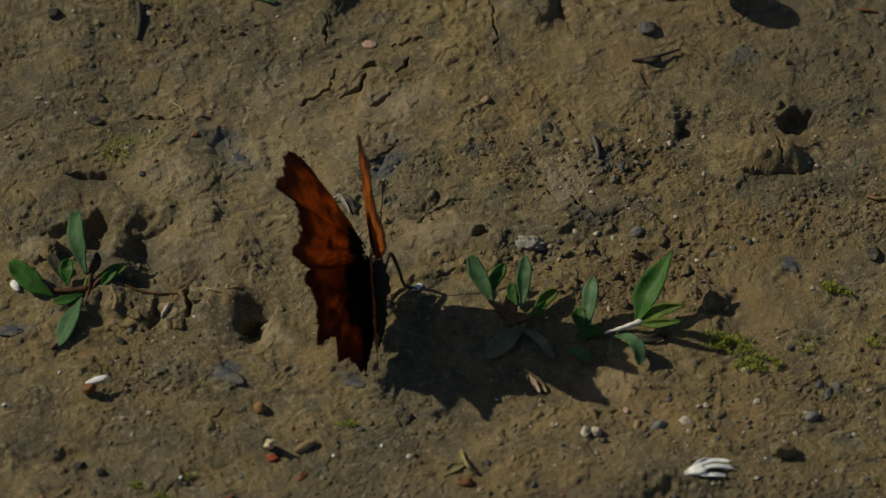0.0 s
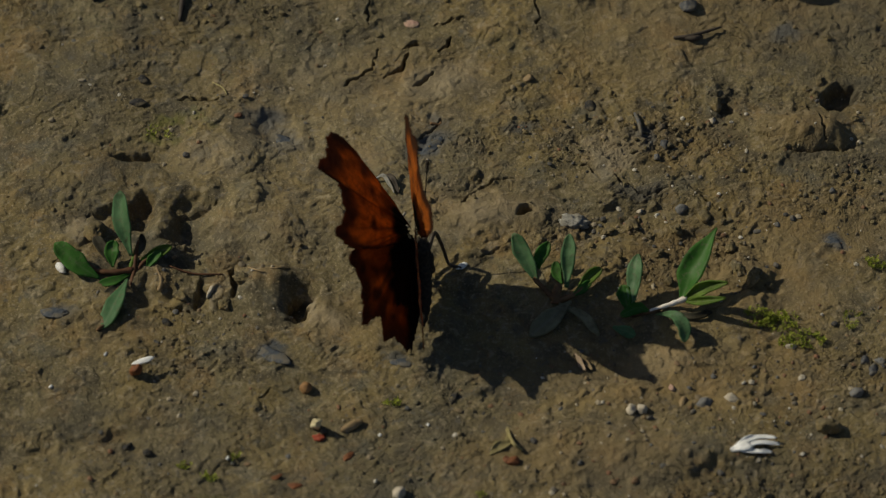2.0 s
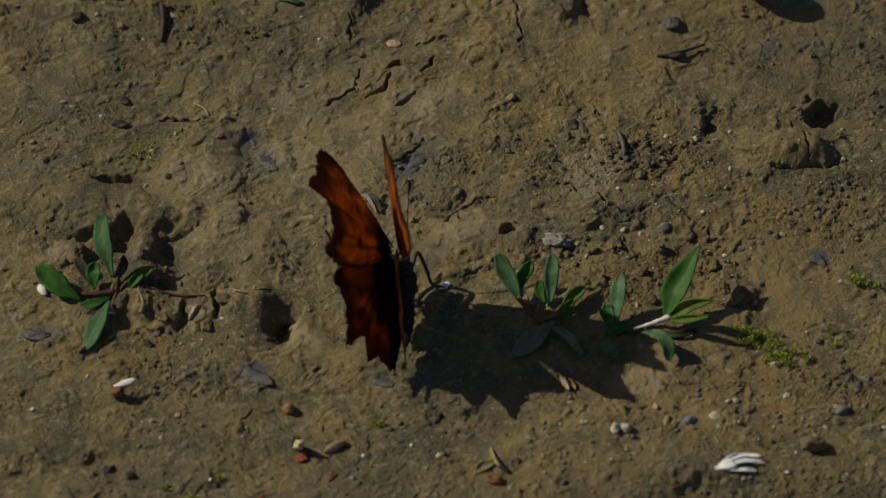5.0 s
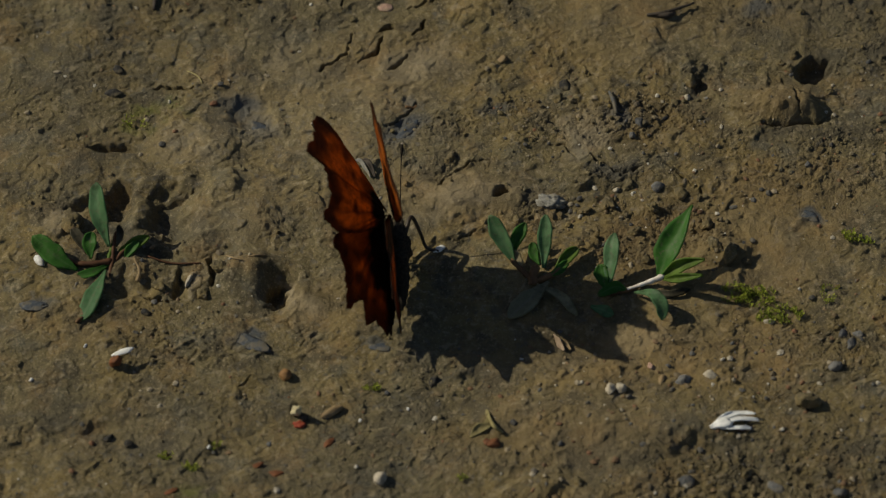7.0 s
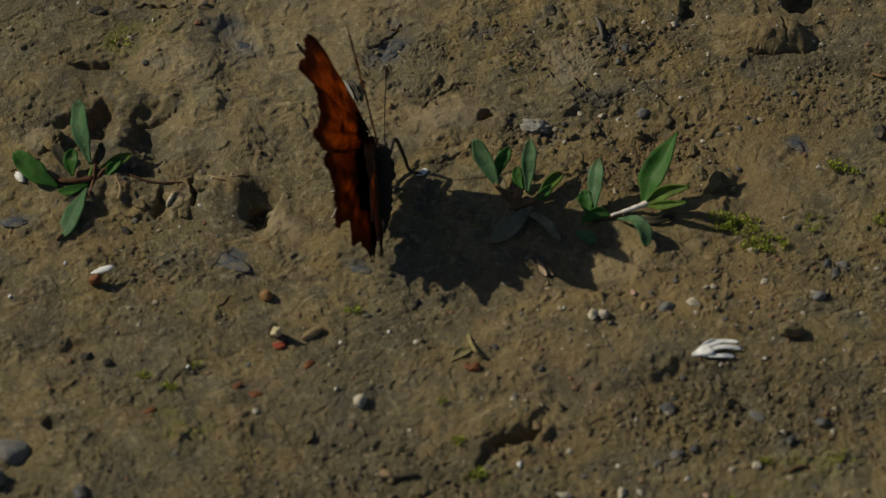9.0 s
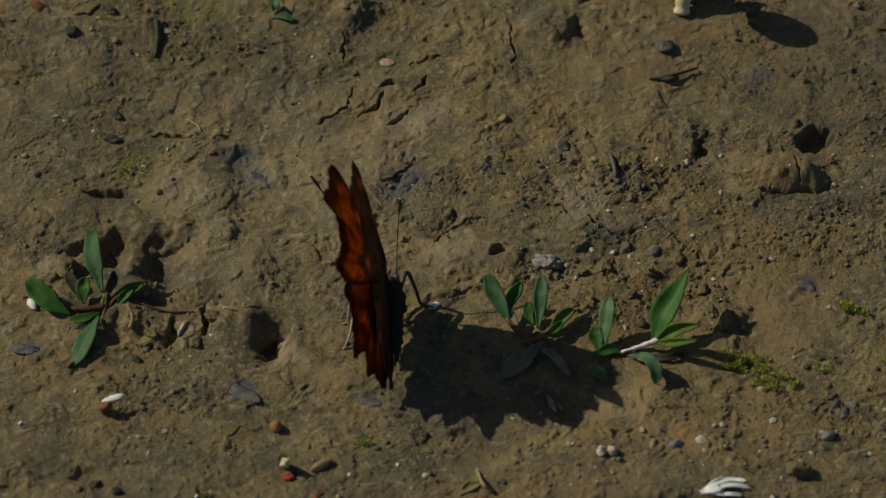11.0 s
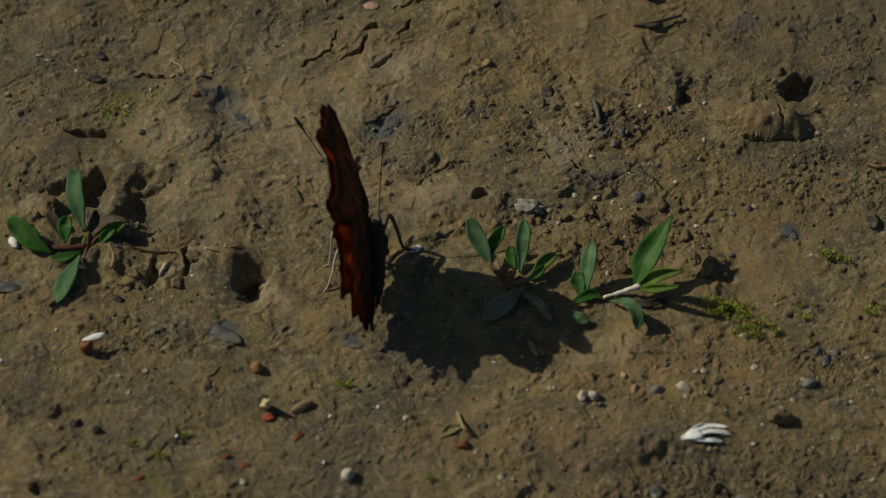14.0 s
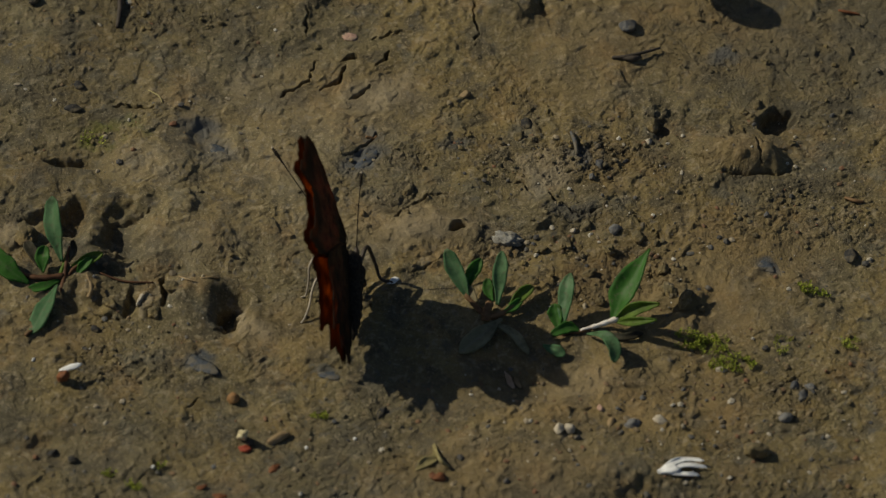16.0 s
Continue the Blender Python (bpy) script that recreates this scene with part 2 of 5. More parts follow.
def tube(points, radii, seg=8, closed=True):
    pts = [Vector(p) for p in points]
    verts, faces = [], []
    side = None
    for i, p in enumerate(pts):
        d = (pts[min(i + 1, len(pts) - 1)] - pts[max(i - 1, 0)]).normalized()
        if side is None:
            side = d.orthogonal().normalized()
        side = (side - d * side.dot(d)).normalized()
        up = d.cross(side)
        r = radii[i] if isinstance(radii, (list, tuple)) else radii
        for k in range(seg):
            a = 2 * math.pi * k / seg
            verts.append(p + (side * math.cos(a) + up * math.sin(a)) * r)
    for i in range(len(pts) - 1):
        for k in range(seg):
            j = (k + 1) % seg
            faces.append((i * seg + k, i * seg + j, (i + 1) * seg + j, (i + 1) * seg + k))
    if closed:
        faces.append(tuple(range(seg - 1, -1, -1)))
        n = (len(pts) - 1) * seg
        faces.append(tuple(n + k for k in range(seg)))
    return verts, faces


def smooth_line(points, n):
    """Catmull-Rom through a few points."""
    p = [Vector(q) for q in points]
    p = [p[0] * 2 - p[1]] + p + [p[-1] * 2 - p[-2]]
    out = []
    spans = len(p) - 3
    for k in range(n + 1):
        s = k / n * spans
        i = min(int(s), spans - 1)
        f = s - i
        a, b, c, d = p[i:i + 4]
        out.append(0.5 * ((2 * b) + (c - a) * f + (2 * a - 5 * b + 4 * c - d) * f * f + (3 * b - a - 3 * c + d) * f ** 3))
    return out


ICO = {}


def ico(level):
    if level not in ICO:
        bm = bmesh.new()
        bmesh.ops.create_icosphere(bm, subdivisions=level, radius=1.0)
        ICO[level] = ([v.co.copy() for v in bm.verts], [tuple(v.index for v in f.verts) for f in bm.faces])
        bm.free()
    return ICO[level]


def blob(centre, size, seed, rough=0.25, level=3, turn=(0, 0, 0), freq=1.3, facet=0.0):
    """A worn lump: sphere pushed by noise at two scales, with some flattened faces."""
    verts, faces = ico(level)
    rot = Euler([radians(a) for a in turn]).to_matrix()
    rnd = random.Random(seed)
    off = Vector((seed * 3.17 % 50, seed * 7.31 % 50, seed * 1.93 % 50))
    cuts = [(Vector((rnd.uniform(-1, 1), rnd.uniform(-1, 1), rnd.uniform(-1, 1))).normalized(), rnd.uniform(0.55, 0.85)) for _ in range(9)]
    out = []
    for v in verts:
        w = v * (1 + rough * noise.noise(v * freq + off) + rough * 0.55 * noise.noise(v * freq * 2.7 + off) + rough * 0.3 * noise.noise(v * freq * 6.5 + off))
        if facet:
            for n, d in cuts:
                e = w.dot(n) - d
                if e > 0:
                    w = w - n * e * facet
        out.append(Vector(centre) + rot @ Vector((w.x * size[0], w.y * size[1], w.z * size[2])))
    return out, faces


# ---- ground: one sheet, relief in millimetres ----
def hash_grid(ix, iy, seed):
    v = (ix * 374761393 + iy * 668265263 + seed * 2147483) & 0xFFFFFFFF
    v = ((v ^ (v >> 13)) * 1274126177) & 0xFFFFFFFF
    return (v ^ (v >> 16)) & 0xFFFFFFFF


def perlin(x, y, seed):
    ix, iy = np.floor(x).astype(np.int64), np.floor(y).astype(np.int64)
    fx, fy = x - ix, y - iy
    ux, uy = fx * fx * fx * (fx * (fx * 6 - 15) + 10), fy * fy * fy * (fy * (fy * 6 - 15) + 10)

    def corner(dx, dy):
        a = hash_grid(ix + dx, iy + dy, seed) / 4294967296.0 * 2 * np.pi
        return np.cos(a) * (fx - dx) + np.sin(a) * (fy - dy)

    top = corner(0, 0) * (1 - ux) + corner(1, 0) * ux
    low = corner(0, 1) * (1 - ux) + corner(1, 1) * ux
    return (top * (1 - uy) + low * uy) * 1.5


def cells(x, y, seed):
    """Broken-up ground: distance to the nearest gap between fragments, each one's random number, and the place within it."""
    ix, iy = np.floor(x).astype(np.int64), np.floor(y).astype(np.int64)
    near, second = np.full(x.shape, 9.0), np.full(x.shape, 9.0)
    tone, ox, oy = np.zeros(x.shape), np.zeros(x.shape), np.zeros(x.shape)
    for a in (-1, 0, 1):
        for b in (-1, 0, 1):
            h = hash_grid(ix + a, iy + b, seed)
            dx = x - (ix + a + (h & 1023) / 1023.0)
            dy = y - (iy + b + ((h >> 10) & 1023) / 1023.0)
            d = np.hypot(dx, dy)
            new_best = d < near
            second = np.where(new_best, near, np.minimum(second, d))
            tone = np.where(new_best, ((h >> 20) & 4095) / 4095.0, tone)
            ox, oy = np.where(new_best, dx, ox), np.where(new_best, dy, oy)
            near = np.where(new_best, d, near)
    return second - near, tone, ox, oy


X0, X1, Y0, Y1, STEP = -90.0, 90.0, -98.0, 66.0, 0.17
GX, GY = np.arange(X0, X1 + 1e-6, STEP), np.arange(Y0, Y1 + 1e-6, STEP)
PX, PY = np.meshgrid(GX, GY)
WX = PX + 1.3 * perlin(PX / 5, PY / 5, 11) + 0.45 * perlin(PX / 1.4, PY / 1.4, 12)
WY = PY + 1.3 * perlin(PX / 5, PY / 5, 13) + 0.45 * perlin(PX / 1.4, PY / 1.4, 14)

HGT = 0.9 * perlin(PX / 42, PY / 42, 1) + 0.75 * perlin(PX / 17, PY / 17, 2) + 0.42 * perlin(WX / 7, WY / 7, 3)
LIFT = np.zeros_like(PX)
BLUE_TINT, PALE, ALGAE, OCHRE, DARK_TONE = (np.zeros_like(PX) for _ in range(5))
CRUMBLY = np.clip(0.08 + 0.5 * perlin(PX / 19, PY / 19, 21) + 0.35 * perlin(PX / 7, PY / 7, 22), 0.02, 1.0)


def oval(centre, rx, ry, turn=0.0, warp=1.0):
    """Squared distance in units of the oval's radii, with a ragged outline."""
    c, s = math.cos(radians(turn)), math.sin(radians(turn))
    dx, dy = PX + (WX - PX) * warp - centre[0], PY + LIFT + (WY - PY) * warp - centre[1]
    return ((dx * c + dy * s) / rx) ** 2 + ((dy * c - dx * s) / ry) ** 2


def bump(centre, rx, ry, h, turn=0.0, sharp=1.0, warp=1.0):
    """A rise (h > 0) or a hollow (h < 0); sharp > 1 gives steep sides and a flat top."""
    global HGT
    HGT = HGT + h * np.exp(-oval(centre, rx, ry, turn, warp) ** sharp)


def line_distance(points):
    best = np.full(PX.shape, 1e9)
    along = np.zeros(PX.shape)
    n = len(points) - 1
    for i in range(n):
        (ax, ay), (bx, by) = points[i], points[i + 1]
        ex, ey = bx - ax, by - ay
        t = np.clip(((WX - ax) * ex + (WY + LIFT - ay) * ey) / (ex * ex + ey * ey), 0, 1)
        d = np.hypot(WX - ax - t * ex, WY + LIFT - ay - t * ey)
        along = np.where(d < best, (i + t) / n, along)
        best = np.minimum(best, d)
    return best, along


def crack(points, width, depth):
    """A shrinkage crack, widest in the middle, with one lip a little raised."""
    global HGT
    d, s = line_distance(points)
    width *= 0.82
    d = np.maximum(d + 0.13 * perlin(PX / 0.75, PY / 0.75, 33), 0)
    w = width * (0.35 + 0.65 * np.sin(np.pi * np.clip(s, 0.02, 0.98))) * (1 + 0.5 * perlin(PX / 1.1, PY / 1.1, 31))
    HGT = HGT - depth * np.exp(-(d / np.maximum(w, 0.08)) ** 4) + 0.12 * np.exp(-(d / (width * 3)) ** 2)


def scoop(start, end, half, depth):
    """A hollow that deepens evenly from start to end and stops there at a steep wall."""
    global HGT
    ex, ey = end[0] - start[0], end[1] - start[1]
    n = math.hypot(ex, ey)
    dx, dy = PX + 0.35 * (WX - PX) - start[0], PY + 0.35 * (WY - PY) - start[1]
    u, v = (dx * ex + dy * ey) / n, (dy * ex - dx * ey) / n
    HGT = HGT - np.clip(u, 0, None) * (depth / n) / (1 + np.exp((u - n) / 0.3)) * np.exp(-(v / half) ** 4)


def stain(field, centre, rx, ry, amount, turn=0.0):
    return np.maximum(field, amount * np.exp(-oval(centre, rx, ry, turn, 1.3) ** 2))


# rises and hollows
bump((-33.6, -12.2), 4.6, 4.6, 2.2, 0, 1.6, 0.5)
bump((-31.8, -11.6), 2.6, 3.4, 0.9, 0, 1.6, 0.5)
bump((51.4, 18.6), 4.4, 3.1, 2.3, -14, 2.4, 0.5)
bump((46.4, 19.2), 5.0, 3.0, 1.3, -6, 1.2, 0.7)
bump((55.0, 18.0), 1.8, 2.6, 0.5, 24, 2.4, 0.4)
scoop((-35.0, -10.9), (-27.7, -15.2), 3.3, 3.0)
bump((-34.9, 0.1), 8.5, 7.0, 2.2)
bump((-38.4, 4.7), 5.0, 3.0, 0.9, 20)
bump((-24.4, -16.2), 2.6, 3.0, 1.2)
bump((-39.0, -11.3), 0.75, 2.6, -2.2, -12, 2)
bump((-47.3, -13.7), 1.6, 2.2, 0.4, 0, 3)
bump((-44.4, -13.2), 0.8, 2.4, -1.9, -14, 2)
bump((-42.1, -13.3), 1.0, 2.6, 0.4, -4, 3)
bump((-49.4, -12.8), 1.8, 2.2, -0.9, 0, 1.4)
bump((-53.7, 3.4), 1.7, 3.8, -2.4, -8, 2)
bump((-53.2, -13.1), 2.2, 2.4, -1.4, 0, 2)
bump((-59.0, 3.5), 3.4, 1.0, -1.5, 20, 2)
bump((-54.5, 14.1), 3.6, 0.8, -1.3, -12, 2)
bump((-42.6, 16.2), 9.0, 6.0, 1.4, 30)
bump((-0.8, 1.8), 10.0, 5.0, 1.5, 8, 1.0)
bump((0.5, 7.6), 5.5, 0.9, -0.6, 14, 2)
bump((10.6, 0.1), 5.5, 3.5, -0.6)
bump((19.9, 12.7), 8.0, 5.0, 0.8, -35)
bump((35.9, 26.1), 2.0, 3.4, 0.9, 0, 2)
bump((37.2, 23.8), 1.2, 1.4, -1.5, 0, 2)
bump((14.6, 49.0), 3.8, 3.0, 1.5, -30, 1.6)
bump((18.6, 48.4), 1.8, 1.6, -1.2, 0, 2)
bump((39.7, -9.5), 4.0, 2.6, 1.0, -8, 2)
bump((39.5, -15.7), 4.5, 2.6, 0.9, 8, 2)
bump((26.8, -28.6), 8.0, 4.5, 0.5, -10)
bump((19.5, -28.0), 7.0, 4.0, -1.8)
bump((31.6, -25.2), 4.5, 3.5, 0.8)
bump((37.8, -44.8), 11.0, 3.0, 0.9, 2, 1)
bump((34.7, -48.8), 4.5, 2.4, -0.8, -20, 1.5)
bump((7.7, -56.4), 8.0, 2.4, 1.0, 28, 1.5)
bump((9.8, -59.5), 4.8, 1.5, -1.9, 33, 2)
bump((5.5, -62.8), 3.0, 1.2, -1.0, 48, 2)
bump((13.4, -58.4), 1.6, 2.0, 0.9, 0, 2)
bump((-59.8, -56.1), 2.0, 1.6, -1.8, 0, 2)
bump((-56.6, -40.5), 2.2, 1.4, -1.0, 20, 2)
bump((-7.5, -52.2), 14.0, 8.0, 0.8)
bump((16.5, -44.2), 12.0, 7.0, 0.9)
bump((-11.6, -22.4), 9.0, 6.0, 0.7)
bump((-19.0, -13.5), 9.0, 9.0, 0.6)
bump((8.3, -30.8), 11.0, 5.0, -0.2)
bump((-8.3, 18.0), 4.0, 2.2, -0.7, 35, 1)
bump((-33.5, 20.6), 3.6, 2.8, -1.3, -25, 2)
bump((-17.2, 52.6), 3.2, 2.6, 2.1, 0, 2)

# the features below are laid out as they show over the swells of the ground
LIFT = 0.84 * HGT
bump((51.6, 15.4), 5.2, 0.6, -1.1, 2, 2, 0.9)
crack([(50.4, 24.8), (51.9, 21.4), (53.4, 17.4)], 0.26, 0.7)

# shrinkage cracks
crack([(-16.0, 31.2), (-13.8, 32.2), (-12.3, 34.1), (-11.7, 35.2)], 0.36, 4.0)
crack([(-12.4, 36.3), (-11.0, 37.8)], 0.40, 2.9)
crack([(-11.4, 29.3), (-9.7, 30.0), (-8.0, 32.1)], 0.34, 3.6)
crack([(-8.2, 36.6), (-6.9, 37.5), (-5.5, 38.8)], 0.34, 3.4)
crack([(-48.3, 26.7), (-46.2, 27.2), (-44.8, 26.9), (-42.3, 27.6)], 0.46, 4.0)
crack([(-22.1, 29.0), (-20.6, 30.7), (-18.6, 33.0)], 0.30, 2.2)
crack([(-18.6, 33.0), (-17.6, 35.4), (-16.8, 37.1)], 0.20, 1.4)
crack([(-7.5, 41.8), (-5.3, 43.0), (-2.1, 43.7)], 0.22, 1.4)
crack([(7.5, 50.6), (8.1, 48.0), (8.5, 45.0), (8.2, 39.9)], 0.21, 1.8)
crack([(-4.0, 5.3), (-1.7, 7.6), (1.0, 9.1), (3.9, 10.2)], 0.30, 0.9)
crack([(-1.7, -6.7), (0.5, -5.6), (4.0, -2.7)], 0.28, 0.6)
crack([(-10.9, 17.4), (-8.3, 19.7), (-6.4, 22.6)], 0.24, 1.4)
crack([(-19.6, 48.6), (-18.7, 45.0), (-18.0, 42.0)], 0.18, 1.1)
crack([(41.6, 19.9), (44.2, 19.5), (46.4, 18.5)], 0.22, 1.6)
crack([(28.2, 7.6), (32.1, 7.0), (36.4, 2.4)], 0.18, 1.1)
crack([(12.4, 11.6), (15.5, 12.5), (18.1, 11.0)], 0.20, 1.3)
crack([(-34.8, -33.9), (-33.1, -31.8)], 0.24, 1.4)
crack([(-10.2, -62.9), (-5.9, -61.9)], 0.24, 1.6)
crack([(-60.7, 51.6), (-58.1, 52.2), (-56.8, 54.0)], 0.40, 2.5)

# crumbly ground and smooth crust
for spot, rx, ry, amount in (((26.5, 18.0), 13, 6, 1.0), ((33.0, -4.5), 9, 6, 0.95), ((13.0, 16.5), 8, 5, 0.7), ((-2.1, 17.5), 7, 4.5, 0.9), ((5.5, 20.5), 4, 3, 0.9), ((24, -9), 6, 5, 0.9),
                             ((46.0, -56.0), 28, 12, 0.75), ((58.0, -29.0), 9, 7, 0.7), ((11.5, 0.1), 7, 4, 0.9), ((-9.4, -69.3), 40, 12, 0.6), ((54.0, 6.0), 18, 8, 0.5), ((64, 32), 10, 12, 0.5),
                             ((24, 6), 8, 3, 0.7), ((-58, 26), 12, 8, 0.45), ((-48, -6), 7, 6, 0.5), ((36, 25), 4, 4, 0.8), ((-40, -36), 10, 5, 0.45)):
    CRUMBLY = np.maximum(CRUMBLY, amount * np.exp(-oval(spot, rx, ry)))
for spot, rx, ry in (((-34.0, -1.0), 11, 8), ((-32.1, -12.9), 7, 6), ((-24.2, 24.4), 20, 10), ((-0.3, 1.3), 9, 5), ((-7.5, 31.4), 20, 9), ((26.4, -29.1), 12, 8), ((-54.4, -37.9), 20, 10), ((18.5, -40.1), 20, 8)):
    CRUMBLY *= 1 - 0.75 * np.exp(-oval(spot, rx, ry))

# crust: thin broken plates on the smooth parts, rough knobbly relief where it is crumbly
def plates(scale, level, seed, height, edge=0.07):
    """Low terraces with torn edges, in patches."""
    patch = np.clip(0.35 + 1.9 * perlin(PX / 7.5, PY / 7.5, seed + 1), 0, 1)
    n = perlin(WX / scale, WY / scale * 1.35, seed)
    return height * patch * np.clip((n - level) / edge, 0, 1)


CRUMBLY = np.clip(CRUMBLY, 0.02, 1.2)
ROUGH = 0.45 + 0.8 * CRUMBLY
HGT = HGT + ROUGH * (0.17 * perlin(PX / 3, PY / 3, 4) + 0.13 * perlin(PX / 1.35, PY / 1.35, 5) + 0.08 * perlin(PX / 0.7, PY / 0.7, 6)
                     + 0.16 * np.abs(perlin(WX / 4.2, WY / 4.2, 7)))
for scale, level, seed, height in ((2.3, 0.02, 51, 0.17), (2.3, 0.30, 51, 0.15), (4.4, 0.10, 61, 0.20), (1.3, 0.22, 71, 0.15), (7.5, 0.05, 81, 0.24)):
    HGT = HGT + plates(scale, level, seed, height)
TONE = np.full(PX.shape, 0.5)
for size, seed, high, gap, need in ((2.1, 101, 0.34, 0.16, 0.62), (1.15, 102, 0.30, 0.20, 0.38), (0.64, 103, 0.15, 0.11, 0.14)):
    far, tone, ox, oy = cells(WX / size, WY / size * 1.2, seed)
    broken = np.clip((CRUMBLY + 0.25 * perlin(PX / 2.8, PY / 2.8, seed) - need) / 0.35, 0, 1)
    tilt_x, tilt_y = np.modf(tone * 37.0)[0] - 0.5, np.modf(tone * 91.0)[0] - 0.5
    HGT = HGT + broken * (high * (tone - 0.5) + 0.55 * high * (tilt_x * ox + tilt_y * oy) * 2 - gap * np.exp(-(far / 0.16) ** 2))
    TONE = TONE + broken * (tone - 0.5) * 0.8

# grey-blue slick patches with sky sheen put into the colour, pale crust, green algae
for spot, rx, ry, turn, amount in (((-34.4, 22.0), 3.4, 2.6, -20, 0.9), ((-31.6, 18.0), 2.6, 2.4, -30, 0.8), ((-8.6, 16.6), 4.2, 2.0, 48, 1.0), ((-33.3, -24.9), 3.2, 1.7, -28, 1.0),
                                   ((-13.5, -26.4), 2.6, 1.3, -10, 0.7), ((-66.4, -16.3), 2.6, 1.4, 0, 0.9), ((53.3, -3.5), 2.2, 1.4, -35, 0.9), ((47.7, 39.1), 2.6, 1.6, 0, 0.7),
                                   ((5.4, 20.6), 2.6, 2.2, 20, 0.7), ((24.3, 18.5), 1.5, 3.4, 10, 0.8), ((-7.4, 22.0), 2.0, 1.4, 40, 0.7), ((23.3, 7.0), 4.0, 1.6, 0, 0.5)):
    BLUE_TINT = stain(BLUE_TINT, spot, rx, ry, amount, turn)
# the spot at (-27.4, -16.4) paints the sunlit wall of the hole
# the wide central entries also put the view's brighter middle into the colour
for spot, rx, ry, turn, amount in (((-42.6, 15.1), 6, 5, 0, 0.5), ((-22.9, 20.2), 22, 14, 0, 0.28), ((-29.9, 1.9), 13, 9, 0, 0.2), ((-8.9, 3.8), 15, 8, 0, 0.25), ((-33.6, 0.1), 8, 5, 10, 0.4), ((-7.4, 30.2), 7, 4, 10, 0.6), ((19.9, 15.1), 4, 6, -35, 0.7), ((0.5, 3.5), 7, 3, 5, 0.6),
                                   ((-25.5, -18.0), 3, 2.4, 0, 0.6), ((-27.4, -16.4), 0.8, 2.2, 0, 1.0), ((-42.4, -12.6), 0.7, 2.2, 0, 0.9), ((-61.5, 0.1), 3.4, 3, 0, 0.6), ((12.8, 1.8), 3, 2, 0, 0.5), ((-27.9, 32.6), 3, 4, -30, 0.5), ((25.5, -26.9), 5, 3, 0, 0.3)):
    PALE = stain(PALE, spot, rx, ry, amount, turn)
for spot, rx, ry in (((-50.2, 20.3), 4, 3.2), ((-44.1, 23.2), 3, 2), ((-42.0, 54.0), 6, 3.5), ((-15.4, 7.7), 2, 2), ((-40.7, -56.7), 5, 4), ((53.1, -66.8), 6, 3), ((5.0, -66.5), 4, 2)):
    ALGAE = stain(ALGAE, spot, rx, ry, 0.8)

for spot, rx, ry, amount in (((37, -10), 20, 11, 0.75), ((30, -30), 25, 8, 0.7), ((48, 0), 14, 8, 0.7), ((40, 44), 28, 10, 0.5), ((0, 3), 10, 5, 0.6), ((14, -45), 18, 8, 0.65),
                             ((30, 17), 11, 6, 0.45), ((50, 20), 7, 5, 0.6), ((22, 34), 12, 8, 0.4), ((-10, 30), 16, 8, 0.35), ((-20, -18), 9, 6, 0.5), ((-58, -20), 10, 5, 0.4), ((12, -60), 12, 6, 0.5)):
    OCHRE = stain(OCHRE, spot, rx, ry, amount)
# dark tone; outer spots put the lens's corner darkening into the soil colour
for spot, rx, ry, amount in (((51, -50), 19, 7, 0.45), ((-54, -42), 24, 9, 0.6), ((-26, -54), 30, 8, 0.5), ((62, 42), 20, 18, 0.85), ((-56, 40), 20, 16, 0.55), ((-60, 12), 14, 12, 0.5), ((-50, -2), 10, 8, 0.5), ((-16, -44), 26, 8, 0.4), ((20, -50), 20, 8, 0.4), ((-30, 46), 18, 8, 0.4), ((4, -30), 14, 4, 0.45), ((9.2, 1.4), 2.3, 3.6, 0.95), ((-57, -6), 9, 9, 0.4),
                             ((23, 5), 6, 3.4, 0.55), ((-52.6, 9.3), 2.2, 3.6, 0.9), ((62, 20), 8, 9, 0.4), ((30, -72), 40, 10, 0.3), ((-44, -72), 40, 12, 0.45), ((-24, 40), 12, 8, 0.3), ((52, 13), 8, 3, 0.5),
                             ((-15, 12), 8, 5, 0.3), ((-4, 17), 6, 3, 0.4), ((28, -8), 5, 4, 0.4), ((14, -17), 8, 4, 0.35), ((-35, 24), 4, 5, 0.5), ((-40, -33), 5, 3, 0.4)):
    DARK_TONE = stain(DARK_TONE, spot, rx, ry, amount)

# broken edges of crust beside the first weed
bump((-46.8, 7.6), 5.0, 2.0, 1.1, 10, 2)
bump((-45.6, 0.6), 3.6, 5.4, -2.8, -4, 1.5, 0.8)
bump((-50.1, 1.6), 1.7, 2.6, 1.1, -20, 2)
bump((-46.5, -7.0), 3.0, 1.0, -1.0, -20, 2)
bump((-63.2, -1.0), 3.5, 2.0, 0.9, 10, 2)
bump((-17.1, 13.9), 5.0, 3.0, 0.6, 20, 1)
bump((7.6, 12.7), 3.0, 2.0, 0.7, 20, 2)
bump((18.9, 5.3), 5.0, 1.6, 0.8, -12, 2)
bump((32.1, 5.3), 4.0, 1.6, 0.9, -25, 2)
crack([(-48.9, 2.4), (-45.0, 4.7), (-42.4, 6.4)], 0.35, 0.8)
crack([(-66.6, -5.6), (-64.5, -3.3), (-62.3, -4.2)], 0.4, 1.6)
crack([(19.8, 10.4), (24.2, 6.4), (27.7, 7.2)], 0.3, 1.2)
crack([(-49.0, -16.0), (-46.8, -16.4), (-45.1, -16.4)], 0.5, 1.6)


# crumbs: thousands of small rounded grains pressed into the surface
GRAIN = np.clip(TONE, 0.05, 0.95)
rng = np.random.default_rng(5)


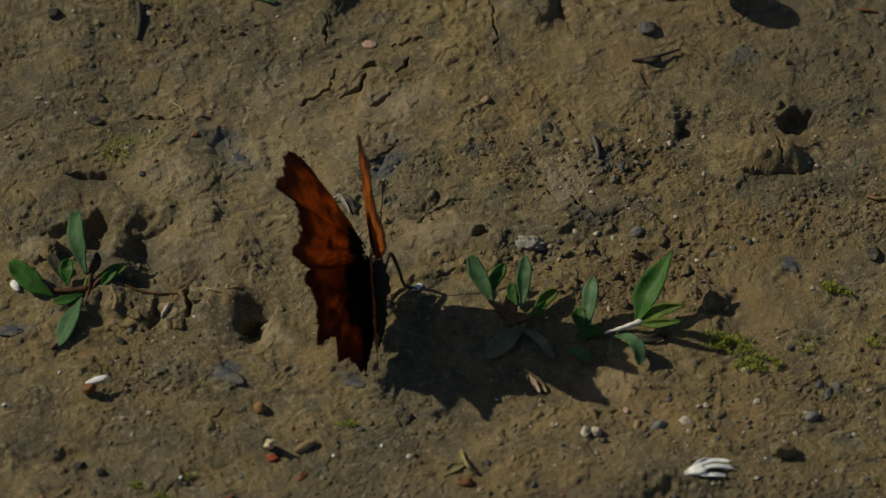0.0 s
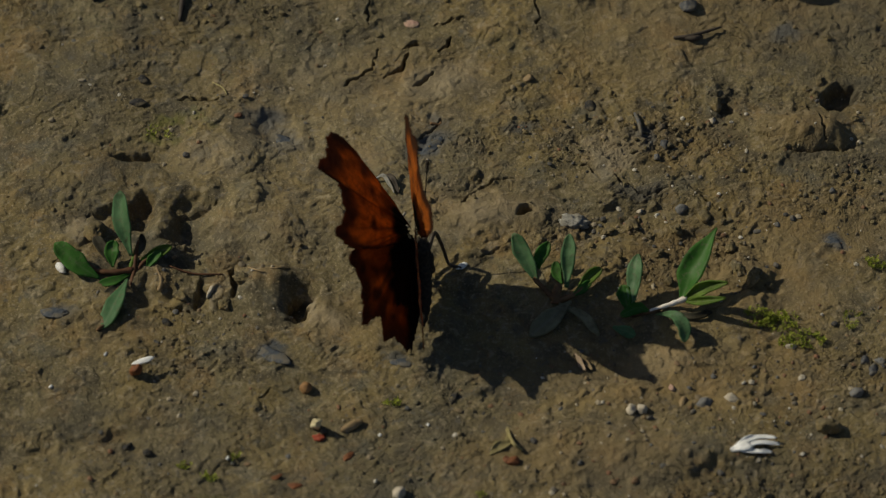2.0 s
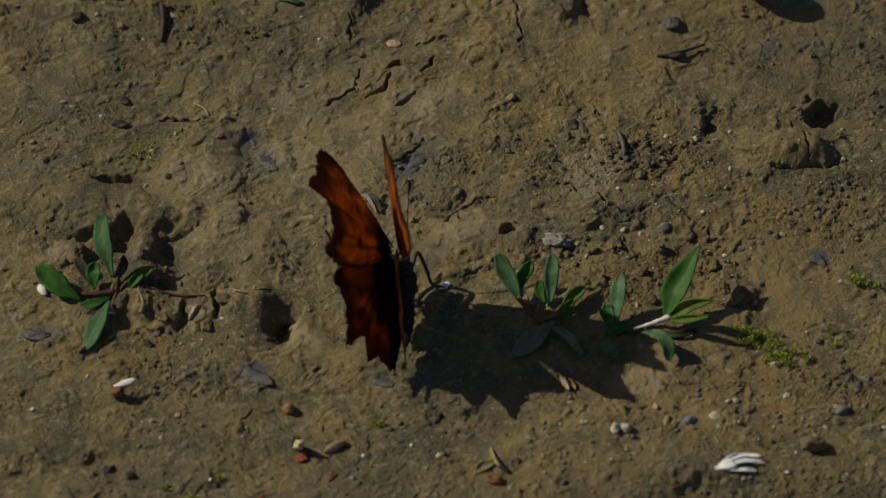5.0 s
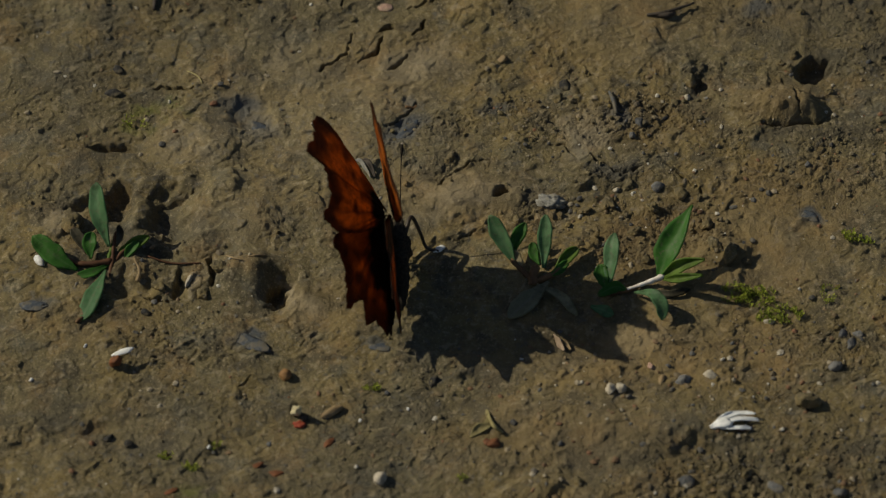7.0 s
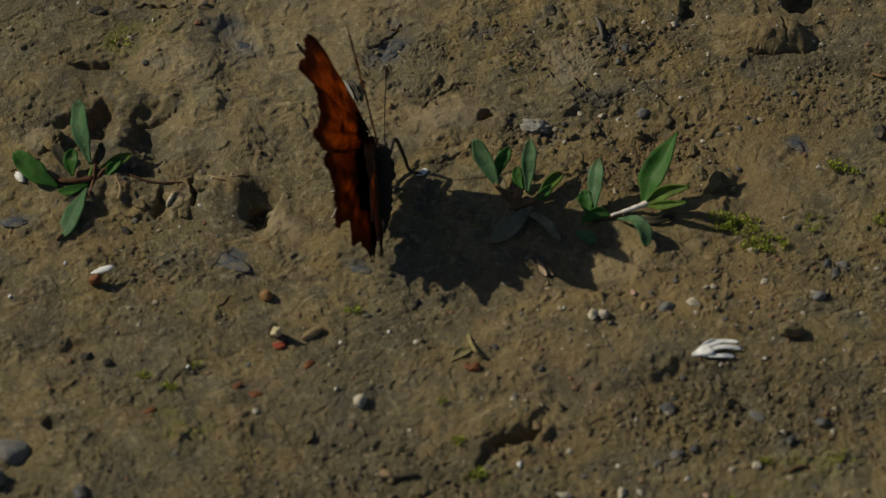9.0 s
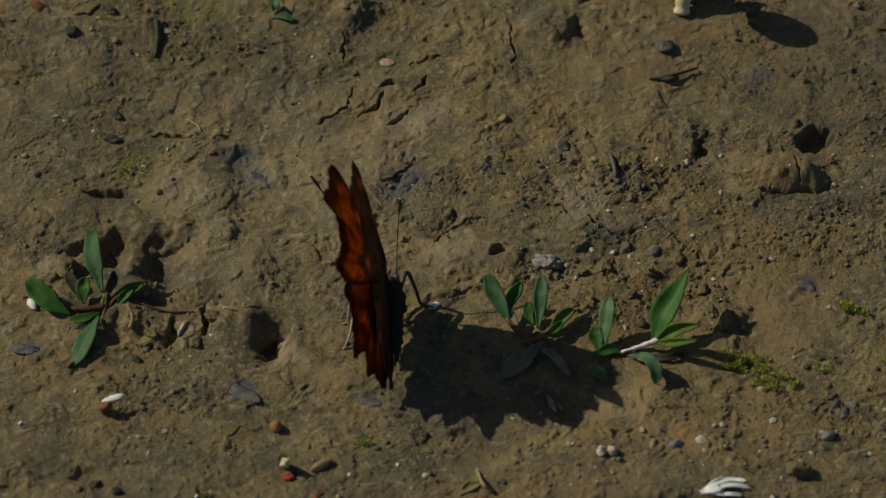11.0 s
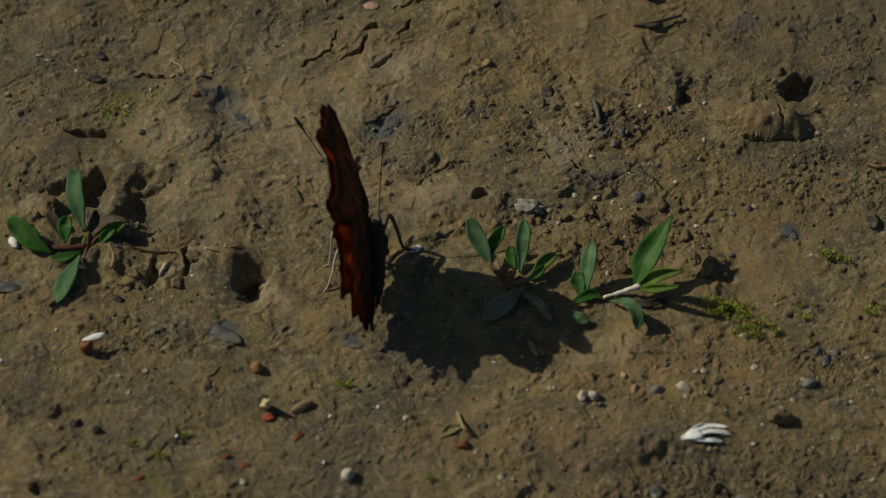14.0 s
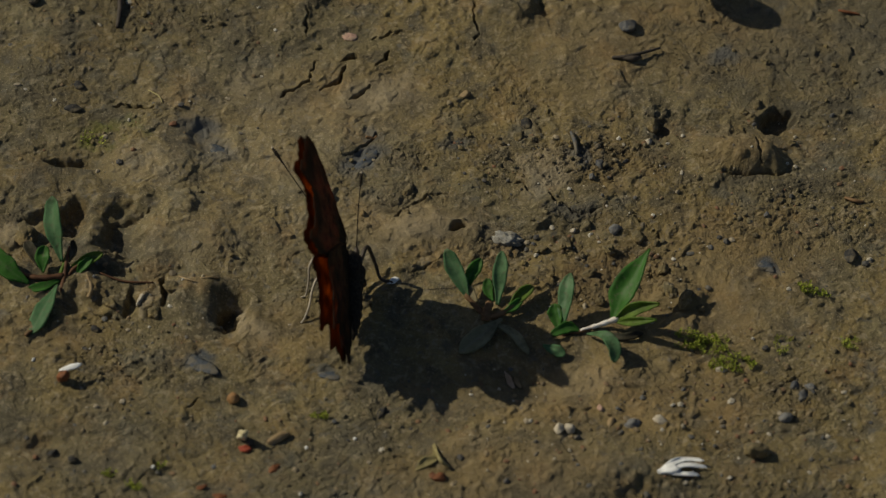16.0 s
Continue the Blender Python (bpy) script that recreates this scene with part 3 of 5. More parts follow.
def crumbs(count, r_low, r_high, lift, need):
    """Presses angular grains into the surface where the soil is crumbly enough."""
    cx, cy = rng.uniform(X0 + 3, X1 - 3, count), rng.uniform(Y0 + 3, Y1 - 3, count)
    rad = r_low + (r_high - r_low) * rng.random(count) ** 2.2
    tone, keep, tilt = rng.random(count), rng.random(count), rng.normal(0, 0.28, (count, 2))
    spin, cut = rng.uniform(0, 6.28, count), rng.uniform(0.55, 1.0, (count, 5))
    for x, y, r, tn, kp, tl, sp, ct in zip(cx, cy, rad, tone, keep, tilt, spin, cut):
        i, j, n = int((y - Y0) / STEP), int((x - X0) / STEP), int(r / STEP) + 2
        if CRUMBLY[i, j] < need * kp ** 0.6:
            continue
        dx, dy = PX[i - n:i + n + 1, j - n:j + n + 1] - x, PY[i - n:i + n + 1, j - n:j + n + 1] - y
        d = dx * 0
        for k in range(5):
            a = sp + k * 1.2566
            d = np.maximum(d, (dx * math.cos(a) + dy * math.sin(a)) / (r * ct[k]))
        old = HGT[i - n:i + n + 1, j - n:j + n + 1]
        top = HGT[i, j] + r * (lift * np.clip((1.15 - d) * 2.2, 0, 1) - 0.2) + tl[0] * dx + tl[1] * dy
        hit = (d < 1.1) & (top > old)
        old[hit] = top[hit]
        GRAIN[i - n:i + n + 1, j - n:j + n + 1][hit] = tn


PIT = np.clip(perlin(WX / 1.5, WY / 1.5, 41) - 0.36, 0, 0.3) / 0.3
HGT -= 0.06 * PIT * np.clip(CRUMBLY * 1.3, 0.25, 1.0)
crumbs(45000, 0.22, 0.48, 0.42, 1.3)
crumbs(3500, 0.5, 1.1, 0.32, 1.6)


def carve(centre, rx, ry, floor, turn=0.0, warp=0.8, lip=0.35):
    """A hole with a clean rim, sunk to a floor height."""
    global HGT
    q = oval(centre, rx, ry, turn, warp)
    HGT = HGT + (floor - HGT) * np.clip((1.0 + lip - q) / lip, 0, 1) ** 1.5


carve((55.6, 26.2), 2.7, 2.7, -2.9, 0, 0.9, 0.6)
carve((-29.5, -16.6), 1.5, 1.4, -3.6, 0, 0.9, 0.5)
carve((5.6, 3.3), 0.85, 1.0, -3.0)

rim = np.clip(np.minimum(np.minimum(PX - X0, X1 - PX), np.minimum(PY - Y0, Y1 - PY)) / 8.0, 0, 1)
HGT *= rim


def ground_z(x, y):
    """Height of the soil in mm at a place in mm."""
    j, i = (x - X0) / STEP, (y - Y0) / STEP
    if not (0 <= j < len(GX) - 1 and 0 <= i < len(GY) - 1):
        return 0.0
    return float(HGT[int(round(i)), int(round(j))])


def build_ground():
    far = [200, 500, 1200, 3000, 8000, 20000, 40000]
    xs = np.concatenate([[X0 - f for f in reversed(far)], GX, [X1 + f for f in far]])
    ys = np.concatenate([[Y0 - f for f in reversed(far)], GY, [Y1 + f for f in far]])
    k = len(far)
    xx, yy = np.meshgrid(xs, ys)

    def full(field, value=0.0):
        out = np.full(xx.shape, float(value))
        out[k:-k, k:-k] = field
        return out

    co = np.stack([xx, yy, full(HGT)], -1).reshape(-1, 3) * MM
    ny, nx = xx.shape
    idx = np.arange(nx * ny).reshape(ny, nx)
    quads = np.stack([idx[:-1, :-1], idx[:-1, 1:], idx[1:, 1:], idx[1:, :-1]], -1).reshape(-1, 4)
    me = bpy.data.meshes.new("ground")
    me.vertices.add(len(co))
    me.vertices.foreach_set("co", co.ravel().astype(np.float32))
    me.loops.add(quads.size)
    me.loops.foreach_set("vertex_index", quads.ravel().astype(np.int32))
    me.polygons.add(len(quads))
    me.polygons.foreach_set("loop_start", np.arange(0, quads.size, 4, dtype=np.int32))
    me.polygons.foreach_set("use_smooth", np.ones(len(quads), dtype=bool))
    me.update(calc_edges=True)
    me.materials.append(M_SOIL)
    ob = new("ground", me)
    for name, field, value in (("grain", GRAIN, 0.5), ("blue_tint", BLUE_TINT, 0), ("pale", PALE, 0), ("algae", ALGAE, 0), ("ochre", OCHRE, 0), ("dark_tone", DARK_TONE, 0), ("crumb", CRUMBLY, 0.2)):
        set_attr(ob, name, full(field, value).ravel())
    return tagged(ob, "bare dry brown silty soil with cracks and crumbs", "ground", kind="structure")


build_ground()


def seat(xy):
    """Where a thing stands that shows over the place xy of level ground: further forward where the soil is raised."""
    x, y = xy
    for _ in range(4):
        y = xy[1] - 0.84 * ground_z(x, y)
    return x, y


def on_ground(xy, lift=0.0):
    return Vector((xy[0], xy[1], ground_z(*xy) + lift)) * MM


# ---- the butterfly ----
def wing_geometry(outline, root, side, layers, rings=30):
    """Fan of a wing from its root to the jagged margin; two skins 0.12 mm apart, gently cambered."""
    n = len(outline)
    rim_pts = []
    for i in range(n - 1):
        a, b = Vector(outline[i]), Vector(outline[i + 1])
        steps = max(2, int((b - a).length / 0.35))
        for k in range(steps):
            rim_pts.append(a.lerp(b, k / steps))
    rim_pts.append(Vector(outline[-1]))
    root = Vector(root)
    m = len(rim_pts)
    for k, q in enumerate(rim_pts):
        if 0.3 < k / m < 0.95:
            rim_pts[k] = root + (q - root) * (1 + 0.034 * noise.noise(Vector((k * 0.45, len(outline), 1.7))) + 0.030 * noise.noise(Vector((k * 1.1, 4.2, 1.7))))
    grid = [[root.lerp(p, 0.06 + 0.94 * r / rings) for p in rim_pts] for r in range(rings + 1)]
    verts, faces, info = [], [], []
    for skin in layers:
        base = len(verts)
        for r in range(rings + 1):
            for k in range(m):
                u, v = grid[r][k]
                camber = 0.2 * math.sin(min(max(v / 24, 0), 1) * math.pi) + 0.22 * noise.noise(Vector((u * 0.35, v * 0.35, 3.3)))
                ridge = 0.035 * math.sin(k / m * math.pi * 22)
                x = side * (camber * 0.6 + ridge + skin)
                verts.append((x * MM, u * MM, v * MM))
                info.append((u, v, r / rings, k / m))
        for r in range(rings):
            for k in range(m - 1):
                q = [base + r * m + k, base + r * m + k + 1, base + (r + 1) * m + k + 1, base + (r + 1) * m + k]
                faces.append(tuple(q) if (skin > 0) == (side > 0) else tuple(reversed(q)))
    half = (rings + 1) * m
    ring = [rings * m + k for k in range(m)]
    faces += [(a, b, b + half, a + half) for a, b in zip(ring, ring[1:])]
    return verts, faces, info, (rings * (m - 1))


def base_dark(u, side):
    """Height in mm of the dark wing base, along the body: fur plus body shade put into the colour; less on the right
    wing, which the sun reaches.
    """
    return (3.4 if u > 0 else min(7.4, 3.4 - 1.0 * u) if u > -13 else 4.2) * (1.0 if side < 0 else 0.45)


def make_wing_part(name, outline, root, side, marks, parent, label):
    verts, faces, info, count = wing_geometry(outline, root, side, (-0.06, 0.06))
    ob = part(name, (verts, faces), M_WING_UP, parent, label, world_space=False)
    ob.data.materials.append(M_WING_DN)
    ob.data.polygons.foreach_set("material_index", [0] * count + [1] * (len(faces) - count))
    dark, band, vein, base = [], [], [], []
    for u, v, r, k in info:
        wob = 0.9 * noise.noise(Vector((u * 0.45, v * 0.45, 8.1))) + 0.4 * noise.noise(Vector((u * 1.3, v * 1.3, 2.1)))
        d = max(0.0, min(1.0, (r - 0.76 + 0.09 * wob) / 0.10))
        for mu, mv, mr in marks:
            d = max(d, min(1.0, max(0.0, 1.1 * (1.2 - math.hypot((u - mu) * 0.85, v - mv) / mr + 0.65 * wob))))
        low = max((0.30 + 0.08 * wob - r) / 0.12, (base_dark(u, side) + 1.3 * wob - v) / 2.8)
        base.append(min(1.0, max(0.0, low)))
        dark.append(0.93 * d)
        band.append(0.7 * max(0.0, min(1.0, (r - 0.66 + 0.1 * wob) / 0.12)) * max(0.0, 0.6 + 0.6 * wob) + (0.45 if name == "hindwing" else 0.0))
        vein.append(abs(math.sin(k * math.pi * 11)) ** 8)
    for nm, val in (("dark", dark), ("band", band), ("vein", vein), ("base", base)):
        set_attr(ob, nm, val)
    return ob


FORE = [(0.8, 0.8), (3.4, 4.6), (5.6, 8.0), (7.6, 11.2), (9.4, 14.4), (10.7, 17.4), (11.0, 19.6), (10.4, 21.4), (9.4, 22.2), (8.2, 22.3),
        (6.4, 22.8), (5.2, 24.3), (4.0, 25.2), (3.6, 23.8), (3.7, 22.0), (3.2, 20.2), (2.4, 19.4), (1.4, 18.6), (0.2, 18.8), (-1.0, 18.4), (-2.2, 19.0),
        (-3.5, 19.4), (-4.6, 20.9), (-6.0, 21.3), (-6.4, 19.6), (-6.9, 18.2), (-7.0, 16.8), (-5.5, 10.0), (-3.2, 4.0)]
HIND = [(-1.4, 4.5), (-4.2, 10.5), (-5.8, 13.2), (-7.0, 13.9), (-8.0, 13.7), (-8.4, 12.8), (-9.4, 12.5), (-10.4, 11.8), (-11.4, 11.4), (-12.8, 11.9),
        (-14.2, 11.5), (-15.6, 12.0), (-16.7, 12.0), (-17.6, 12.3), (-17.3, 11.1), (-16.2, 10.0), (-15.7, 9.0), (-15.7, 7.9), (-17.2, 7.9), (-19.2, 7.4),
        (-18.7, 6.2), (-18.2, 5.3), (-19.0, 4.2), (-20.3, 2.9), (-19.6, 1.9), (-17.5, 1.0), (-14.4, -0.2), (-9.0, -1.4), (-4.0, -1.8)]
FORE_MARKS = [(7.2, 12.2, 1.5), (3.8, 10.2, 0.9), (1.4, 12.8, 0.8), (-1.6, 10.4, 1.0), (9.8, 20.6, 1.9), (9.4, 16.6, 0.7)]
HIND_MARKS = [(-8.0, 8.2, 1.4), (-11.8, 8.4, 1.2), (-15.0, 5.4, 1.8), (-17.8, 4.2, 1.6)]


def build_butterfly():
    place = Vector((-11.32, -7.76, 9.14)) * MM
    turn = Matrix.Translation(place) @ pose(0, 0, 0, 0, 0, 3.8) @ pose(0, 0, 0, 22.1, 0, 0) @ pose(0, 0, 0, 0, -17.4, 0)
    b = thing("butterfly", place, "orange-brown ragged-winged butterfly with wings half raised, standing on the soil", "butterfly", turn=turn)

    def local(*p):
        return Vector(p) * MM

    # thorax, abdomen in rings, head with eyes and palps
    part("thorax", blob(local(0, -4.2, -2.6), (1.9 * MM, 3.4 * MM, 2.6 * MM), 3, 0.16, 4, freq=3.0), M_BODY, b, "furry black-brown thorax", world_space=False)
    rings = []
    for k in range(25):
        s = k / 24
        rings.append((local(0, -5.4 - 9.8 * s, -2.0 + 0.3 * s), (1.75 * math.sin(math.pi * min(1, 0.30 + s * 0.68)) ** 0.7 + 0.10 * math.sin(s * 44)) * MM))
    part("abdomen", tube([r[0] for r in rings], [max(r[1], 0.2 * MM) for r in rings], 16), M_BODY, b, "dark tapering abdomen", world_space=False)
    head = part("head", blob(local(0, -2.0, -4.2), (1.2 * MM, 1.15 * MM, 1.15 * MM), 8, 0.12, 3), M_BODY, b, world_space=False)
    for s in (-1, 1):
        part("eye", blob(local(s * 1.0, -1.7, -3.9), (0.55 * MM, 0.75 * MM, 0.75 * MM), 4, 0.02, 2), M_LEG, head, world_space=False)
        part("palp", tube([local(s * 0.4, -1.2, -4.5), local(s * 0.45, -0.5, -4.7), local(s * 0.4, 0.0, -4.8)], [0.35 * MM, 0.4 * MM, 0.12 * MM], 8), M_STEM, head, world_space=False)
    # antennae with pale-tipped clubs
    inv = matrix_of(b).inverted()
    for start, club in ((local(-0.6, -1.4, -3.4), inv @ (Vector((-22.8, 2.5, 19.0)) * MM)), (local(0.6, -1.4, -3.4), inv @ (Vector((-9.1, -0.5, 17.0)) * MM))):
        line = smooth_line([start, start.lerp(club, 0.5) + local(0, 0, 0.4), club], 20)
        rad = [0.09 * MM + 0.34 * MM * max(0.0, (k - 16) / 4) ** 1.5 if k < 20 else 0.2 * MM for k in range(21)]
        ant = part("antenna", tube(line, rad, 8), M_BODY, b, "thin dark antenna", world_space=False)
        part("antenna_tip", blob(club, (0.2 * MM,) * 3, 2, 0.05, 2), M_LIT_LEG_TIP, ant, "pale club tip", world_space=False)
    # legs: hip, knee, foot, in world millimetres
    legs = [
        (M_LEG, (-9.2, -9.9, 6.0), (-8.1, -6.8, 7.0), (-6.8, -7.2, 3.6), (-5.9, -8.1, 1.0), (-4.0, -8.4, 0.2)),
        (M_LEG, (-9.8, -7.0, 7.0), (-8.7, -10.5, 4.6), (-8.3, -10.5, 2.4), (-9.4, -10.1, 0.8), (-10.1, -10.3, 0.2)),
        (M_LIT_LEG_TIP, (-12.4, -5.0, 6.6), (-15.9, -11.9, 4.4), (-16.8, -15.2, 2.2), (-18.0, -17.1, 0.7), (-19.9, -17.6, 0.2)),
        (M_LIT_LEG_TIP, (-12.6, -3.0, 7.4), (-16.5, -8.7, 5.6), (-16.9, -10.2, 3.0), (-17.3, -11.6, 1.0), (-18.1, -11.9, 0.2)),
    ]
    for mat, *pts in legs:
        pts = [Vector(p) * MM for p in pts]
        pts[-1].z = (ground_z(pts[-1].x / MM, pts[-1].y / MM) + 0.15) * MM
        line = smooth_line(pts, 24)
        rad = [((0.36 if mat is M_LEG else 0.24) - 0.14 * k / 24) * MM for k in range(25)]
        part("leg", tube(line, rad, 8), mat, b)
    wings = {}
    for side in (-1, 1):
        wings[side] = (
            make_wing_part("forewing", FORE, (0.0, 0.0), side, FORE_MARKS, b, "orange forewing with dark spots and hooked ragged margin"),
            make_wing_part("hindwing", HIND, (-0.6, 0.3), side, HIND_MARKS, b, "orange hindwing, dark at its base, with a ragged tail"),
        )
    return b, wings


BUTTERFLY, WINGS = build_butterfly()


# ---- plants ----
def leaf_geometry(line, width, face, fold=0.35, wave=0.0, seed=0, thick=0.22, point=0.0, peak=0.42):
    """A blade along a centre line: lance-shaped, folded along its rib, with thickness and a wavy margin."""
    n, cols = 18, 4
    pts = smooth_line(line, n)
    face = Vector(face).normalized()
    top, rib, tip = [], [], []
    for i, p in enumerate(pts):
        s = i / n
        d = (pts[min(i + 1, n)] - pts[max(i - 1, 0)]).normalized()
        side = d.cross(face).normalized()
        up = side.cross(d)
        rise, past = min(1.0, s / peak), min(1.0, max(0.0, (s - peak) / (1 - peak)))
        fall = (1 - past ** (3.2 - 1.7 * point)) ** (0.62 + 0.4 * point)
        w = width * 0.5 * (0.13 + 0.87 * (rise * rise * (3 - 2 * rise)) ** 0.75) * max(fall, 0.04)
        for c in range(-cols, cols + 1):
            f = c / cols * (1 + 0.16 * noise.noise(Vector((s * 5.0, seed * 1.7, 1.0 if c > 0 else 7.0))))
            ripple = wave * math.sin(s * 9 + seed + f * 2) * f * f
            top.append(p + side * w * f + up * (fold * w * f * f + ripple * w + 0.16 * w * noise.noise(Vector((s * 4.0, f * 1.2, seed * 2.3)))))
            rib.append(1.0 if c == 0 else 0.0)
            tip.append(max(0.0, (s - 0.9) / 0.1))
    m = 2 * cols + 1
    normals = []
    for i in range(n + 1):
        for c in range(m):
            a = top[min(i + 1, n) * m + c] - top[max(i - 1, 0) * m + c]
            b = top[i * m + min(c + 1, m - 1)] - top[i * m + max(c - 1, 0)]
            q = b.cross(a)
            normals.append(q.normalized() if q.length > 0 else face)
    verts = top + [v - q * thick * MM for v, q in zip(top, normals)]
    k = len(top)
    faces = []
    for i in range(n):
        for c in range(m - 1):
            a = i * m + c
            faces.append((a, a + 1, a + m + 1, a + m))
            faces.append((a + k + m, a + k + m + 1, a + k + 1, a + k))
    loop = [c for c in range(m)] + [i * m + m - 1 for i in range(1, n + 1)] + [n * m + c for c in range(m - 2, -1, -1)] + [i * m for i in range(n - 1, 0, -1)]
    for a, b in zip(loop, loop[1:] + loop[:1]):
        faces.append((b, a, a + k, b + k))
    return verts, faces, rib + rib, tip + tip


def add_leaf(plant, points, width, mat, face=(0.1, -0.6, 0.8), fold=0.35, wave=0.12, red_tip=0.25, label="", point=0.35):
    line = [Vector(p) * MM for p in points]
    if len(line) == 2:
        mid = line[0].lerp(line[1], 0.5)
        line = [line[0], mid + Vector(face).normalized() * -0.06 * (line[1] - line[0]).length, line[1]]
    verts, faces, rib, tip = leaf_geometry(line, width * MM, face, fold, wave, len(plant.children), 0.22, point, 0.42 if point > 0.5 else 0.6)
    ob = part("leaf", (verts, faces), mat, plant, label)
    set_attr(ob, "rib", rib)
    set_attr(ob, "tip", [t * red_tip for t in tip])
    return ob


def add_stem(plant, points, r0, r1, mat=None, name="stem", label=""):
    line = smooth_line([Vector(p) * MM for p in points], 14)
    rad = [(r0 + (r1 - r0) * k / 14) * (1 + 0.12 * math.sin(k * 1.7)) * MM for k in range(15)]
    return part(name, tube(line, rad, 10), mat or M_STEM, plant, label)


M_SCRAP = make_plain("dry_scrap", (0.24, 0.17, 0.11), (0.38, 0.28, 0.195))
M_CREAM_LEAF = make_leaf("dried_leaf", (0.30, 0.24, 0.13), (0.46, 0.40, 0.24), (0.5, 0.44, 0.3))
M_HUSK = make_plain("brown_husk_stem", (0.060, 0.026, 0.012), (0.125, 0.058, 0.026))


# ---- weeds ----
def build_left_weed():
    p = thing("weed_seedling", on_ground((-55.4, -8.5)), "low weed seedling with narrow glaucous green leaves in the soil", "plant", "weed seedlings")
    add_stem(p, [(-55.0, -11.6, 0.0), (-54.5, -9.0, 1.2), (-54.2, -6.4, 2.2), (-53.8, -4.4, 2.8)], 0.45, 0.25, M_HUSK, label="dark brown stubby stem")
    add_stem(p, [(-54.6, -10.0, 0.4), (-53.4, -8.0, 1.4), (-51.9, -6.8, 1.8)], 0.34, 0.22, M_HUSK, label="dark brown stubby stem")
    add_stem(p, [(-55.3, -9.3, 1.0), (-54.6, -7.2, 1.8), (-53.8, -4.5, 2.6)], 0.4, 0.3, M_LEAF_Y, label="green young shoot")
    add_stem(p, [(-54.6, -8.9, 1.2), (-57.3, -9.6, 1.5), (-59.9, -9.3, 1.4), (-62.1, -8.2, 1.6)], 0.5, 0.34, M_HUSK, label="reddish brown side stem")
    add_stem(p, [(-50.6, -12.6, 0.6), (-50.2, -11.7, 2.0), (-51.0, -9.9, 2.8)], 0.36, 0.16, M_TAN, "withered_sheath", "curled rust-coloured sheath")
    add_leaf(p, [(-55.0, -6.9, 2.2), (-56.1, -3.9, 6.0), (-56.6, 0.3, 9.2)], 3.1, M_LEAF_G, (-0.5, -0.7, 0.45), 0.3, point=0.0)
    add_leaf(p, [(-59.8, -10.7, 1.4), (-62.9, -9.2, 2.8), (-66.6, -6.0, 4.4)], 3.0, M_LEAF, (-0.1, -0.4, 0.9), 0.3, point=0.0)
    add_leaf(p, [(-55.5, -10.8, 1.4), (-57.2, -15.6, 1.8), (-59.2, -20.3, 0.9)], 2.9, M_LEAF_G, (-0.35, -0.2, 0.9), 0.15, red_tip=1.0, point=0.0)
    add_leaf(p, [(-57.8, -8.6, 1.5), (-57.9, -6.8, 2.8), (-57.5, -5.2, 3.8)], 2.2, M_LEAF, (-0.1, -0.7, 0.7), 0.3)
    add_leaf(p, [(-58.5, -7.4, 1.5), (-59.5, -5.3, 2.4), (-60.7, -3.7, 3.2)], 1.6, M_LEAF_D, (0.1, -0.6, 0.8), 0.3, red_tip=0.9)
    add_leaf(p, [(-53.4, -7.3, 1.6), (-51.5, -6.5, 2.0), (-48.7, -5.6, 2.8)], 1.5, M_LEAF_Y, (0.0, -0.5, 0.8), 0.5)
    add_leaf(p, [(-54.7, -9.3, 1.0), (-57.3, -11.0, 1.3), (-60.2, -11.5, 0.9)], 1.3, M_LEAF, (0, -0.4, 0.9), 0.3)
    add_leaf(p, [(-52.7, -8.7, 0.8), (-51.8, -7.5, 1.8), (-50.3, -6.3, 2.6)], 1.3, M_LEAF, (-0.1, -0.6, 0.8), 0.5)
    add_leaf(p, [(-53.9, -6.6, 1.8), (-53.2, -5.4, 2.9), (-53.4, -3.9, 3.8)], 0.9, M_LEAF_D, (-0.2, -0.7, 0.7), 0.5, label="withered brown leaf")
    add_leaf(p, [(-56.2, -11.7, 0.5), (-57.9, -12.7, 0.9), (-58.9, -14.3, 0.6)], 1.3, M_LEAF_D, (-0.2, -0.4, 0.9), 0.3, label="withered brown leaf")


